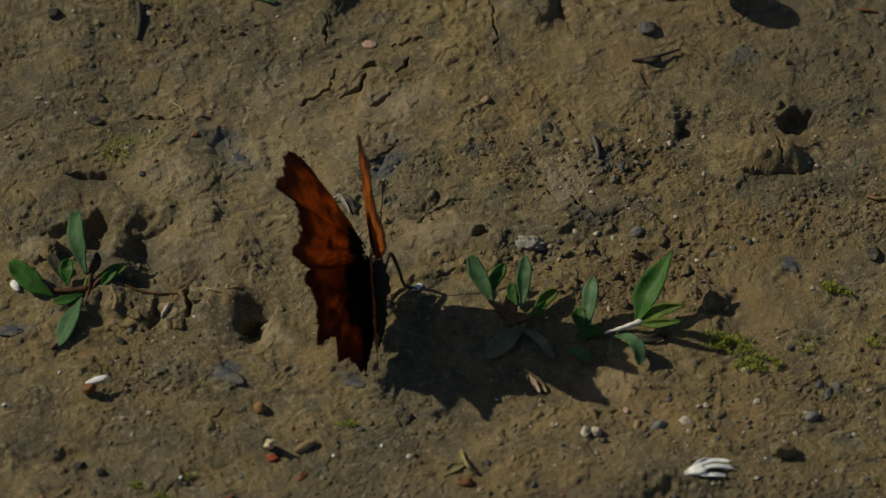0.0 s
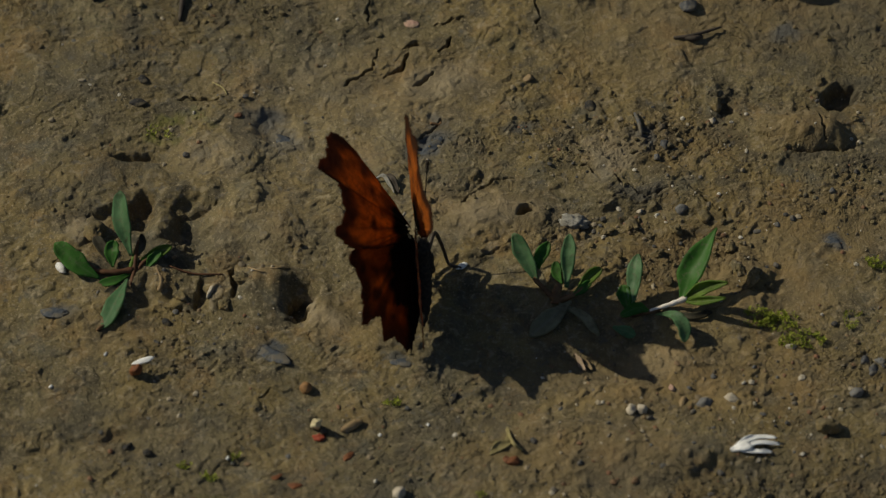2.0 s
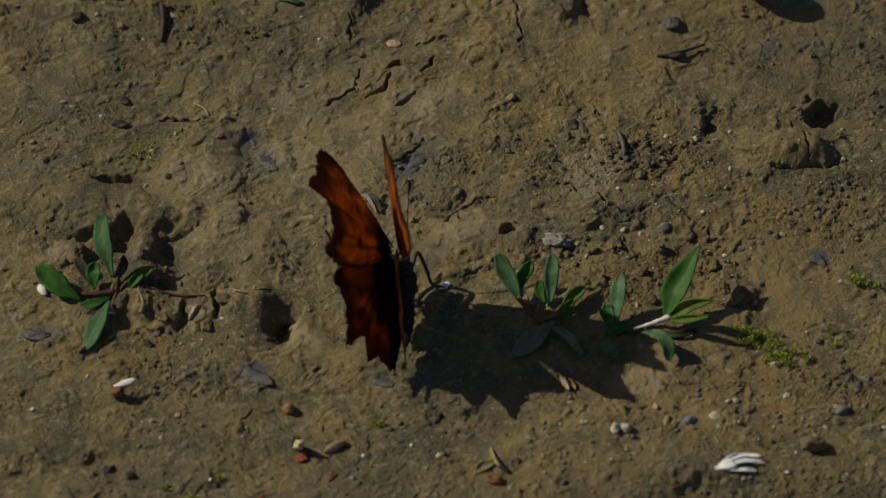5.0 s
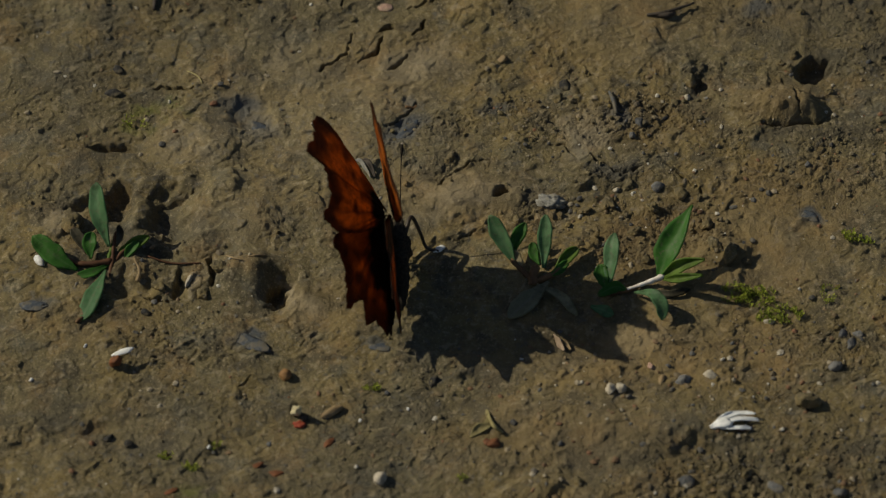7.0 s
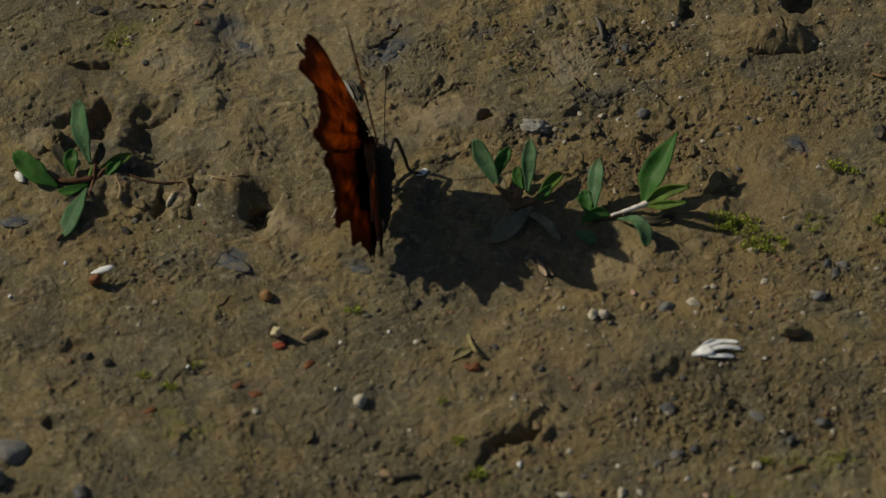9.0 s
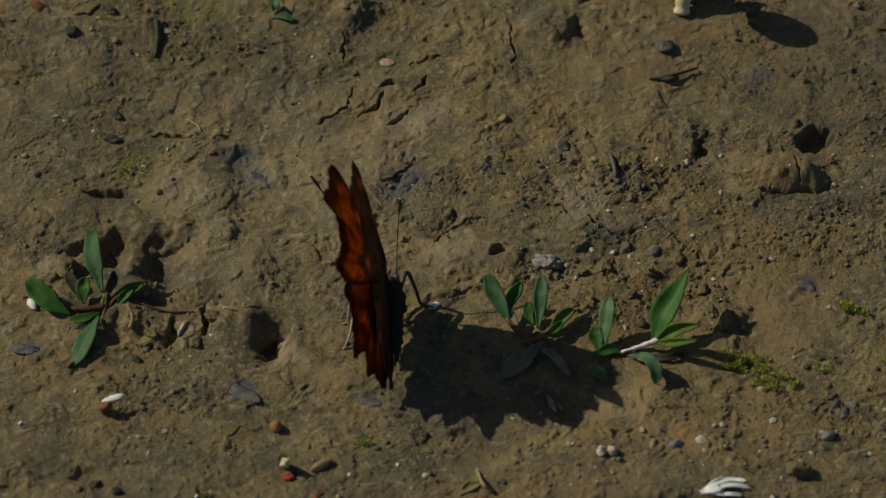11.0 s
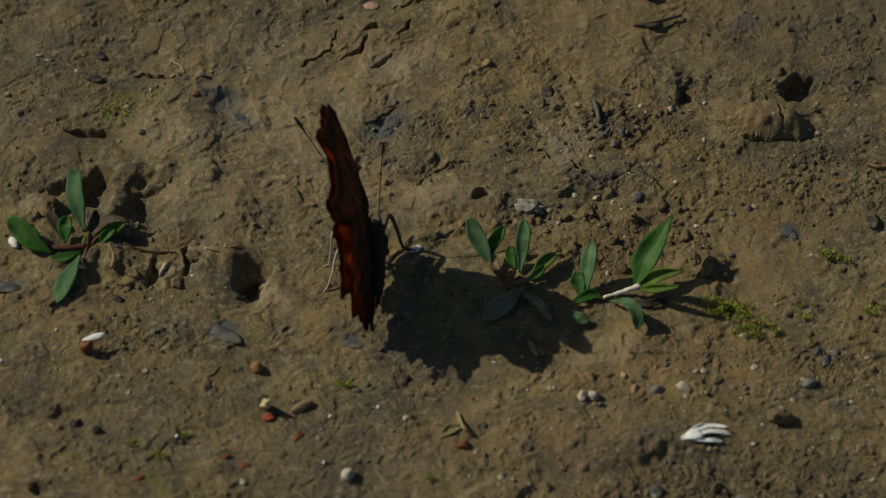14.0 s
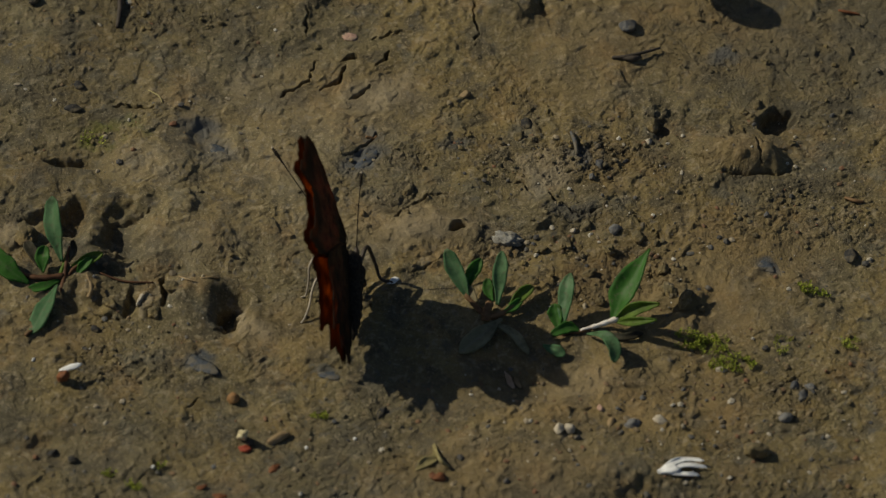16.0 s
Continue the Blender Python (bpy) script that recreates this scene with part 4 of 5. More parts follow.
def build_middle_weed():
    p = thing("weed_seedling", on_ground((10.5, -14.1)), "weed seedling with five upright green leaves in the butterfly's shadow", "plant", "weed seedlings")
    add_stem(p, [(10.5, -15.3, 0.0), (10.5, -14.2, 1.0), (11.0, -13.0, 1.8)], 0.9, 0.6)
    add_stem(p, [(10.5, -15.0, 0.4), (8.8, -13.3, 1.0), (7.1, -11.6, 1.8)], 0.5, 0.4)
    add_stem(p, [(10.5, -15.0, 0.4), (12.7, -14.7, 1.0), (14.5, -13.3, 1.5)], 0.5, 0.4)
    add_leaf(p, [(7.7, -12.4, 1.6), (6.0, -9.5, 3.6), (4.0, -6.2, 6.0)], 2.46, M_LEAF_G, (0.05, -0.8, 0.6), 0.35)
    add_leaf(p, [(7.1, -11.1, 1.8), (8.0, -8.8, 3.2), (9.5, -6.9, 4.8)], 1.76, M_LEAF, (-0.1, -0.8, 0.6), 0.5)
    add_leaf(p, [(12.1, -13.4, 1.6), (12.4, -10.2, 4.0), (12.7, -6.7, 6.4)], 2.20, M_LEAF_G, (-0.2, -0.8, 0.55), 0.4)
    add_leaf(p, [(11.4, -12.6, 1.5), (10.7, -11.1, 2.2), (10.5, -9.5, 3.2)], 1.50, M_LEAF, (-0.2, -0.8, 0.6), 0.4)
    add_leaf(p, [(13.8, -13.7, 1.4), (15.5, -11.9, 1.9), (17.5, -10.4, 2.6)], 1.67, M_LEAF_Y, (-0.1, -0.6, 0.8), 0.7)
    add_leaf(p, [(12.9, -14.8, 1.4), (14.5, -13.8, 1.6), (15.9, -12.4, 1.9)], 1.23, M_LEAF, (-0.1, -0.6, 0.8), 0.5)
    add_leaf(p, [(12.7, -15.9, 1.4), (9.6, -19.3, 1.2), (6.4, -22.3, 0.7)], 3.3, M_LEAF_GREY, (-0.3, -0.3, 0.9), 0.15, label="broad ashen withered leaf")
    add_leaf(p, [(10.9, -16.3, 1.2), (14.4, -18.7, 1.4), (16.9, -22.4, 1.0)], 1.3, M_LEAF_GREY, (-0.1, -0.4, 0.9), 0.3)
    add_leaf(p, [(8.9, -12.9, 1.6), (8.0, -11.6, 2.0), (6.8, -10.3, 2.4)], 1.4, M_CREAM_LEAF, (-0.1, -0.6, 0.8), 0.4, label="pale dried basal leaf")


def build_right_weed():
    p = thing("weed_seedling", on_ground((24.8, -17.4)), "weed seedling with one broad pointed green leaf and a white sheath", "plant", "weed seedlings")
    add_stem(p, [(22.0, -17.7, 0.0), (24.8, -17.6, 0.7), (27.4, -16.8, 1.1)], 0.35, 0.32, M_STEM)
    add_stem(p, [(24.8, -17.6, 0.9), (27.9, -16.7, 1.3), (30.6, -15.7, 1.6)], 0.22, 0.50, M_SHEATH, "sheath", "papery white stem sheath")
    add_leaf(p, [(22.0, -17.4, 0.8), (22.4, -13.9, 3.2), (23.1, -9.8, 5.2)], 2.64, M_LEAF_G, (-0.5, -0.7, 0.5), 0.35)
    add_leaf(p, [(21.5, -17.3, 0.7), (21.1, -15.6, 1.6), (20.7, -13.9, 2.6)], 2.11, M_LEAF, (-0.1, -0.8, 0.6), 0.4)
    add_leaf(p, [(29.7, -15.8, 1.5), (31.7, -12.3, 4.8), (35.2, -7.1, 8.2)], 4.14, M_LEAF, (-0.6, -0.7, 0.4), 0.4, point=0.9)
    add_leaf(p, [(30.1, -15.8, 1.5), (33.4, -15.8, 4.2), (36.7, -16.8, 6.6)], 1.85, M_LEAF_Y, (-0.3, -0.6, 0.7), 0.9, point=0.8)
    add_leaf(p, [(30.4, -16.3, 1.5), (33.1, -17.6, 3.2), (36.3, -18.6, 5.0)], 1.14, M_LEAF_Y, (-0.3, -0.5, 0.8), 0.9, point=0.8)
    add_leaf(p, [(25.8, -18.2, 0.9), (28.6, -20.9, 3.8), (29.9, -23.2, 3.8), (30.0, -25.1, 2.4)], 2.11, M_LEAF_G, (0.2, -0.5, 0.85), 0.25)
    add_leaf(p, [(24.8, -17.7, 0.9), (22.9, -17.4, 1.4), (20.3, -18.6, 1.0)], 1.67, M_LEAF, (-0.1, -0.5, 0.85), 0.4)
    add_leaf(p, [(27.2, -17.7, 0.6), (31.3, -18.7, 0.9), (34.5, -17.7, 0.7)], 0.97, M_LEAF_D, (0, -0.4, 0.9), 0.4)
    add_leaf(p, [(19.1, -20.6, 0.8), (20.8, -21.6, 1.1), (22.5, -22.4, 0.7)], 1.67, M_LEAF_G, (-0.2, -0.3, 0.9), 0.3)


def build_far_weeds():
    p = thing("weed_seedling", on_ground((35.2, 54.2)), "weed with a pale thick stem and a leaf beyond the view", "plant", "weed seedlings")
    base = (35.0, 52.6, 0.0)
    add_stem(p, [base, (35.2, 53.8, 1.8), (36.5, 56.3, 5.0), (37.4, 58.5, 8.0)], 1.25, 0.9, M_CREAM, label="cream-coloured thick stem")
    add_stem(p, [(36.6, 55.0, 0.0), (36.5, 55.9, 0.8), (36.1, 57.0, 1.6)], 0.7, 0.4, M_RUST, "withered_sheath")
    add_leaf(p, [(36.6, 57.1, 6.2), (37.7, 54.4, 9.8), (38.9, 51.4, 13.4)], 5.6, M_LEAF, (-0.55, 0.0, 0.8), 0.2)
    add_leaf(p, [(36.8, 57.5, 5.0), (31.6, 58.6, 6.5), (28.0, 64.2, 7.0)], 4.7, M_LEAF, (0.2, -0.5, 0.8), 0.2)
    q = thing("weed_sprout", on_ground((-28.7, 52.9)), "tiny green weed sprout lying on the soil", "plant", "weed sprouts")
    add_leaf(q, [(-29.9, 51.5, 0.3), (-27.9, 51.2, 0.9), (-26.5, 50.5, 0.6)], 1.1, M_LEAF_G, (0, -0.4, 0.9), 0.3)
    add_leaf(q, [(-29.4, 52.2, 0.4), (-29.5, 52.9, 1.4), (-29.7, 54.2, 1.6)], 1.3, M_LEAF_G, (0, -0.7, 0.7), 0.4)
    add_stem(q, [(-29.4, 51.6, 0.0), (-29.4, 52.1, 0.5), (-29.0, 52.2, 1.2)], 0.4, 0.3)
    s = thing("weed_sprout", on_ground((18.2, 52.4)), "tiny green weed sprout lying on the soil", "plant", "weed sprouts")
    add_leaf(s, [(17.4, 54.3, 0.5), (18.0, 55.1, 1.6), (17.4, 56.8, 2.4)], 1.9, M_LEAF, (0, -0.6, 0.8), 0.4)
    add_stem(s, [(17.5, 53.8, 0.0), (17.5, 54.2, 0.4), (17.6, 54.4, 0.9)], 0.4, 0.3)


build_left_weed()
build_middle_weed()
build_right_weed()
build_far_weeds()


# ---- moss ----
def build_moss(centre, rx, ry, count, seed, h=0.7):
    """A cushion of short pointed shoots; one mass."""
    rnd = random.Random(seed)
    centre = seat(centre)
    verts, faces = [], []
    for _ in range(int(count * 1.05)):
        a, r = rnd.uniform(0, 6.283), math.sqrt(rnd.random())
        x, y = centre[0] + rx * r * math.cos(a), centre[1] + ry * r * math.sin(a)
        if noise.noise(Vector((x * 0.55, y * 0.55, seed))) < -0.22:
            continue
        z = ground_z(x, y)
        tall, wide = h * rnd.uniform(0.5, 1.3), rnd.uniform(0.10, 0.20)
        lean = Vector((rnd.uniform(-0.5, 0.5), rnd.uniform(-0.5, 0.5), 1.0)).normalized()
        for k in range(5):
            t = 2 * math.pi * (k / 5 + rnd.random() * 0.2)
            out = Vector((math.cos(t), math.sin(t), 0.5)) * 0.42 * tall
            b = Vector((x, y, z)) + lean * tall * rnd.uniform(0.1, 0.8)
            sidev = Vector((-math.sin(t), math.cos(t), 0)) * wide
            n = len(verts)
            verts += [(b - sidev) * MM, (b + out * 0.55 + Vector((0, 0, 0.10))) * MM, (b + sidev) * MM, (b + out + lean * 0.35 * tall) * MM]
            faces += [(n, n + 1, n + 3), (n + 1, n + 2, n + 3)]
    if faces:
        ob = mesh_object("moss", verts, faces, M_MOSS, False)
        tagged(ob, "small yellow-green moss cushion on the soil", "moss", "moss patches", kind="stuff")


for k, (c, rx, ry, count) in enumerate([
        ((41.6, -18.5), 2.6, 1.6, 150), ((45.1, -19.3), 2.6, 2.0, 190), ((48.0, -23.0), 3.6, 1.7, 190), ((59.7, -7.8), 1.6, 1.1, 70), ((55.9, -19.1), 1.4, 1.8, 50),
        ((66.5, -18.8), 2.0, 1.2, 70), ((62.3, -9.0), 0.9, 0.6, 20), ((30.8, -77.0), 7.5, 3.0, 620), ((36.7, -78.0), 3.0, 2.0, 180), ((3.7, -66.7), 1.3, 0.9, 60), ((42.3, -72.7), 1.8, 0.8, 70),
        ((52.0, -74.0), 1.2, 1.2, 50), ((58.3, -64.3), 2.6, 1.0, 50), ((47.3, -65.0), 1.8, 0.8, 40), ((-42.4, -49.3), 1.5, 0.6, 34), ((-46.3, -46.8), 1.2, 0.6, 26),
        ((-14.3, -34.9), 0.8, 0.5, 26), ((-15.5, -34.9), 0.6, 0.4, 16), ((1.0, -60.2), 0.9, 0.6, 30), ((-1.3, -52.9), 0.6, 0.5, 16), ((-8.5, -76.2), 1.1, 0.6, 24), ((-51.1, 19.7), 2.2, 1.4, 24),
        ((-56.7, 51.6), 1.0, 0.8, 14), ((-37.9, -45.6), 1.2, 0.8, 26)]):
    build_moss(c, rx, ry, count, 40 + k)


# ---- stones, clods and litter ----
def stone(name, xy, size, mat, label, category, seed, group="", turn=None, facet=0.8, rough=0.34, sink=0.38, level=3):
    """A separate lump set a little into the soil; size in mm."""
    xy = seat(xy)
    z = ground_z(*xy) + size[2] * (1 - 2 * sink) * 0.75
    geo = blob((0, 0, 0), [v * MM for v in size], seed, rough, level, turn or (seed * 13 % 20 - 10, seed * 7 % 20 - 10, seed * 47 % 180), 1.3, facet)
    ob = mesh_object(name, *geo, mat)
    ob.matrix_basis = Matrix.Translation(Vector((xy[0], xy[1], z)) * MM)
    if len(label.split()) < 5:
        label += " on the brown soil"
    return tagged(ob, label, category, group)


M_ROUGH = make_stone("rough_grey", (0.17, 0.165, 0.15), (0.44, 0.43, 0.39), 0.9)
PEBBLES = [
    ((32.2, 45.4), (1.5, 1.6, 1.1), M_DARK, "smooth dark grey pebble in the soil"),
    ((21.7, -36.4), (1.0, 0.9, 0.8), M_PALE, "small cream pebble beside another"),
    ((23.3, -36.3), (1.0, 0.95, 0.85), M_PALE, "small cream pebble beside another"),
    ((37.2, -34.4), (1.5, 0.8, 0.8), M_PALE, "pale oval pebble on the soil"),
    ((32.8, -35.1), (1.5, 0.95, 0.9), M_GREY, "bluish grey pebble on the soil"),
    ((29.5, -34.9), (1.2, 0.6, 0.5), M_TAN, "flat tan pebble on the soil"),
    ((28.0, -32.3), (0.8, 0.55, 0.5), M_PINK, "tiny pinkish pebble"),
    ((46.4, -24.2), (1.0, 0.55, 0.5), M_PALE, "small pale pebble beside the moss"),
    ((57.6, -27.1), (0.9, 0.8, 0.7), M_DARK, "dark grey pebble in a cluster"),
    ((58.6, -29.1), (1.5, 0.8, 0.7), M_DARK, "dark grey pebble in a cluster"),
    ((60.0, -27.3), (1.0, 0.8, 0.7), M_GREY, "grey pebble in a cluster"),
    ((56.0, -33.3), (1.2, 1.0, 0.8), M_GREY, "grey pebble at the edge of a cluster"),
    ((58.5, -32.4), (1.0, 0.7, 0.6), M_CLOD, "earthy brown pebble"),
    ((16.3, 24.6), (1.4, 1.0, 0.9), M_BLACK, "dark angular pebble"),
    ((-53.8, 30.9), (1.1, 0.75, 0.6), M_BLACK, "nearly black pebble on the soil"),
    ((-54.3, 26.1), (1.5, 0.8, 0.6), M_BLACK, "nearly black pebble on the soil"),
    ((30.3, 3.5), (1.3, 1.0, 0.8), M_GREY, "grey pebble in crumbly soil"),
    ((27.8, 16.4), (1.2, 0.8, 0.7), M_DARK, "dark pebble in crumbly soil"),
    ((26.5, 14.1), (0.6, 0.6, 0.5), M_GREY, "small light grey pebble"),
    ((23.8, 3.3), (0.55, 0.5, 0.45), M_PALE, "tiny pale pebble"),
    ((53.6, 7.2), (0.6, 0.5, 0.4), M_GREY, "tiny grey pebble"),
    ((66.5, -1.0), (1.8, 1.1, 1.0), M_BLACK, "dark stone in the soil"),
    ((-49.3, -18.6), (1.0, 0.6, 0.5), M_BLACK, "dark little pebble"),
    ((-4.0, -7.9), (1.2, 0.65, 0.6), M_CHALK, "white grain at the butterfly's foot"),
    ((-5.3, -33.8), (1.3, 0.55, 0.5), M_BLACK, "dark purplish pebble"),
    ((-65.8, -7.4), (1.5, 0.8, 0.7), M_WHITE, "white chip under a leaf"),
    ((-42.7, -12.6), (0.55, 1.7, 0.9), M_PALE, "upright whitish chip of crust"),
    ((-58.6, -24.7), (0.4, 0.3, 0.3), M_WHITE, "tiny white grain"),
    ((-39.6, -45.1), (0.4, 0.35, 0.3), M_WHITE, "tiny white grain"),
    ((-13.7, -52.3), (1.35, 1.35, 1.3), M_PALE, "round whitish pebble"),
    ((-65.9, -61.3), (3.1, 2.5, 1.8), M_GREY, "large smooth grey pebble"),
    ((-68.7, -66.6), (2.8, 2.1, 1.6), M_GREY, "large smooth grey pebble"),
    ((-55.4, -68.9), (1.7, 1.1, 0.9), M_DARK, "dark pebble in the soil"),
    ((-68.0, -74.6), (2.0, 1.6, 1.2), M_DARK, "dark pebble in the soil"),
    ((16.7, -70.9), (1.6, 0.65, 0.6), M_PALE, "elongated pale pebble"),
    ((20.3, -72.9), (1.6, 1.5, 1.1), M_DARK, "dark blue-grey round pebble"),
    ((10.2, -64.7), (0.6, 0.5, 0.45), M_WHITE, "tiny white pebble"),
    ((12.6, -57.3), (1.0, 0.9, 0.8), M_TAN, "small tan pebble by a clod"),
    ((33.6, -63.3), (1.0, 0.8, 0.7), M_GREY, "grey pebble in crumbly soil"),
    ((36.4, -62.3), (1.0, 0.8, 0.7), M_DARK, "dark pebble in crumbly soil"),
    ((32.4, -54.9), (1.2, 1.6, 0.7), M_DARK, "dark flat pebble in crumbly soil"),
    ((45.9, -56.4), (1.6, 1.0, 0.9), M_GREY, "brown-grey pebble in crumbly soil"),
    ((55.6, -57.7), (1.2, 1.0, 0.8), M_DARK, "dark pebble in crumbly soil"),
    ((50.8, -61.2), (1.1, 0.7, 0.6), M_DARK, "dark pebble in crumbly soil"),
    ((45.5, -65.7), (0.8, 0.8, 0.6), M_PALE, "small pale pebble"),
    ((37.9, -71.3), (0.7, 0.5, 0.4), M_PINK, "tiny pink pebble"),
    ((45.3, -77.2), (0.8, 0.6, 0.5), M_PALE, "small pale pebble"),
    ((25.3, -70.6), (1.1, 0.7, 0.6), M_PALE, "small pale pebble by the moss"),
    ((53.7, -73.4), (1.6, 0.7, 0.6), M_GREY, "pale grey pebble"),
    ((43.1, -75.2), (1.2, 1.0, 0.8), M_DARK, "dark pebble by the moss"),
    ((4.1, -77.3), (0.8, 0.6, 0.5), M_WHITE, "small whitish pebble"),
    ((15.3, -78.5), (1.2, 0.8, 0.6), M_PALE, "small whitish pebble"),
    ((-9.6, -66.6), (1.5, 0.8, 0.7), M_TAN, "tan pebble beside a crack"),
    ((-16.6, -41.0), (0.35, 0.3, 0.3), M_WHITE, "tiny white grain"),
    ((-66.8, -31.0), (0.45, 0.4, 0.35), M_WHITE, "tiny white grain"),
    ((-6.2, -58.1), (0.4, 0.4, 0.3), M_PALE, "tiny pale grain"),
    ((63.1, -78.7), (2.4, 2.0, 1.4), M_GREY, "grey pebble in the soil"),
    ((-51.9, -44.2), (0.9, 0.7, 0.6), M_BLACK, "dark little pebble"),
    ((-54.9, -43.0), (0.9, 0.7, 0.6), M_BLACK, "dark little pebble"),
    ((63.0, 54.2), (0.7, 0.6, 0.5), M_GREY, "tiny grey pebble"),
    ((-67.1, 54.0), (1.4, 0.9, 0.8), M_RUST, "rust-red little stone"),
    ((-55.4, 52.8), (0.9, 0.8, 0.7), M_BLACK, "dark little pebble"),
    ((-61.5, 48.4), (1.3, 1.0, 0.8), M_BLACK, "dark pebble in the soil"),
    ((36.1, 55.8), (0.9, 1.2, 0.8), M_PINK, "pinkish stone by a stem"),
    ((39.3, 42.6), (1.1, 0.7, 0.3), M_CLOD, "brown flat grain of earth"),
    ((6.7, 30.5), (0.9, 0.8, 0.6), M_TAN, "tan grain"),
    ((35.4, 21.4), (0.6, 0.6, 0.5), M_PALE, "tiny pale grain"),
    ((-9.3, -39.0), (0.35, 0.3, 0.3), M_WHITE, "tiny white grain"),
]
stone("rough_stone", (13.6, 0.8), (2.3, 1.6, 1.3), M_ROUGH, "rough pale grey crumbly stone in a hollow", "stone", 61, facet=0.3, rough=0.75, sink=0.45, level=4)
for k, (xy, size, turn) in enumerate((((-33.1, -24.9), (3.3, 1.25, 0.16), -28), ((-8.6, 16.2), (3.0, 1.0, 0.2), 48), ((-31.6, 18.0), (1.8, 1.1, 0.15), -40),
                                      ((-66.4, -16.3), (2.2, 1.0, 0.18), 0), ((53.5, -3.5), (1.7, 0.9, 0.15), -35), ((-13.5, -26.6), (2.0, 0.8, 0.14), -10))):
    stone("slate_flake", xy, size, M_SLATE, "thin blue-grey flake pressed into the soil", "flake", 400 + k, "slate flakes", (3, -3, turn), 0.6, 0.5, 0.42, 3)
for k, (xy, size, mat, label) in enumerate(PEBBLES):
    stone("pebble", xy, size, mat, label, "pebble", 100 + k, "pebbles on the soil", level=3)

CLODS = [
    ((41.0, -9.9), (2.4, 1.4, 1.0)), ((38.4, -9.0), (1.8, 1.2, 0.9)), ((43.3, -11.8), (1.0, 0.9, 0.9)), 
    ((51.6, 26.8), (1.0, 1.3, 1.0)), ((52.5, 29.4), (1.2, 1.0, 0.9)), ((50.2, 28.0), (0.8, 0.7, 0.6)), ((57.6, 21.8), (0.9, 0.7, 0.6)),
    ((35.9, 24.9), (1.3, 2.2, 1.5)), ((33.6, 20.3), (1.2, 1.0, 0.8)), ((-37.8, -9.9), (1.5, 1.7, 1.0)), ((-40.5, -15.0), (1.4, 1.4, 0.9)),
    ((-47.3, -13.2), (1.2, 1.6, 0.9)), ((-60.6, 0.3), (2.6, 1.9, 1.3)), ((22.4, 0.1), (1.9, 1.3, 1.1)),
    ((50.0, -38.0), (0.9, 0.6, 0.5)), ((23.0, 21.4), (0.7, 1.7, 0.8)),
    ((33.8, 1.8), (1.7, 1.3, 1.1)), ((29.3, -1.0), (1.3, 1.0, 1.0)), ((26.2, -5.6), (1.4, 1.1, 1.0)), ((37.6, -4.4), (1.4, 1.0, 0.9)), ((27.9, -11.2), (1.2, 1.0, 0.9)),
    ((17.5, -7.3), (1.3, 1.0, 0.9)), ((18.9, -1.0), (1.5, 1.1, 1.0)), ((-2.1, 10.4), (1.6, 0.9, 0.8)), ((30.8, -22.4), (2.2, 1.4, 0.9)),
    ((53.9, 38.5), (1.1, 0.8, 0.7)), ((15.1, 22.0), (1.2, 0.8, 0.8)), ((11.0, -61.9), (1.3, 1.0, 0.9)), ((16.2, -53.9), (1.3, 1.0, 0.9)), ((38.2, -57.8), (1.4, 1.2, 0.9)),
    ((41.8, -53.6), (1.2, 1.0, 0.9)), ((-21.2, -58.8), (1.3, 1.0, 0.8)), ((53.6, -53.9), (1.4, 1.0, 0.9)), ((61.0, -59.5), (1.7, 1.2, 1.0)), ((-4.4, -69.4), (1.6, 1.2, 0.8)),
]
for k, (xy, size) in enumerate(CLODS):
    stone("earth_clod", xy, [v * 0.86 for v in size], M_CLOD, "brown crumbly clod of dried earth", "clod", 300 + k, "earth clods", facet=0.7, rough=0.62, sink=0.48, level=4)


stone("earth_clod", (51.6, -40.4), (2.2, 1.5, 1.5), M_CLOD, "upstanding brown clod of dried earth", "clod", 371, "earth clods", facet=0.7, rough=0.5, sink=0.3, level=4)


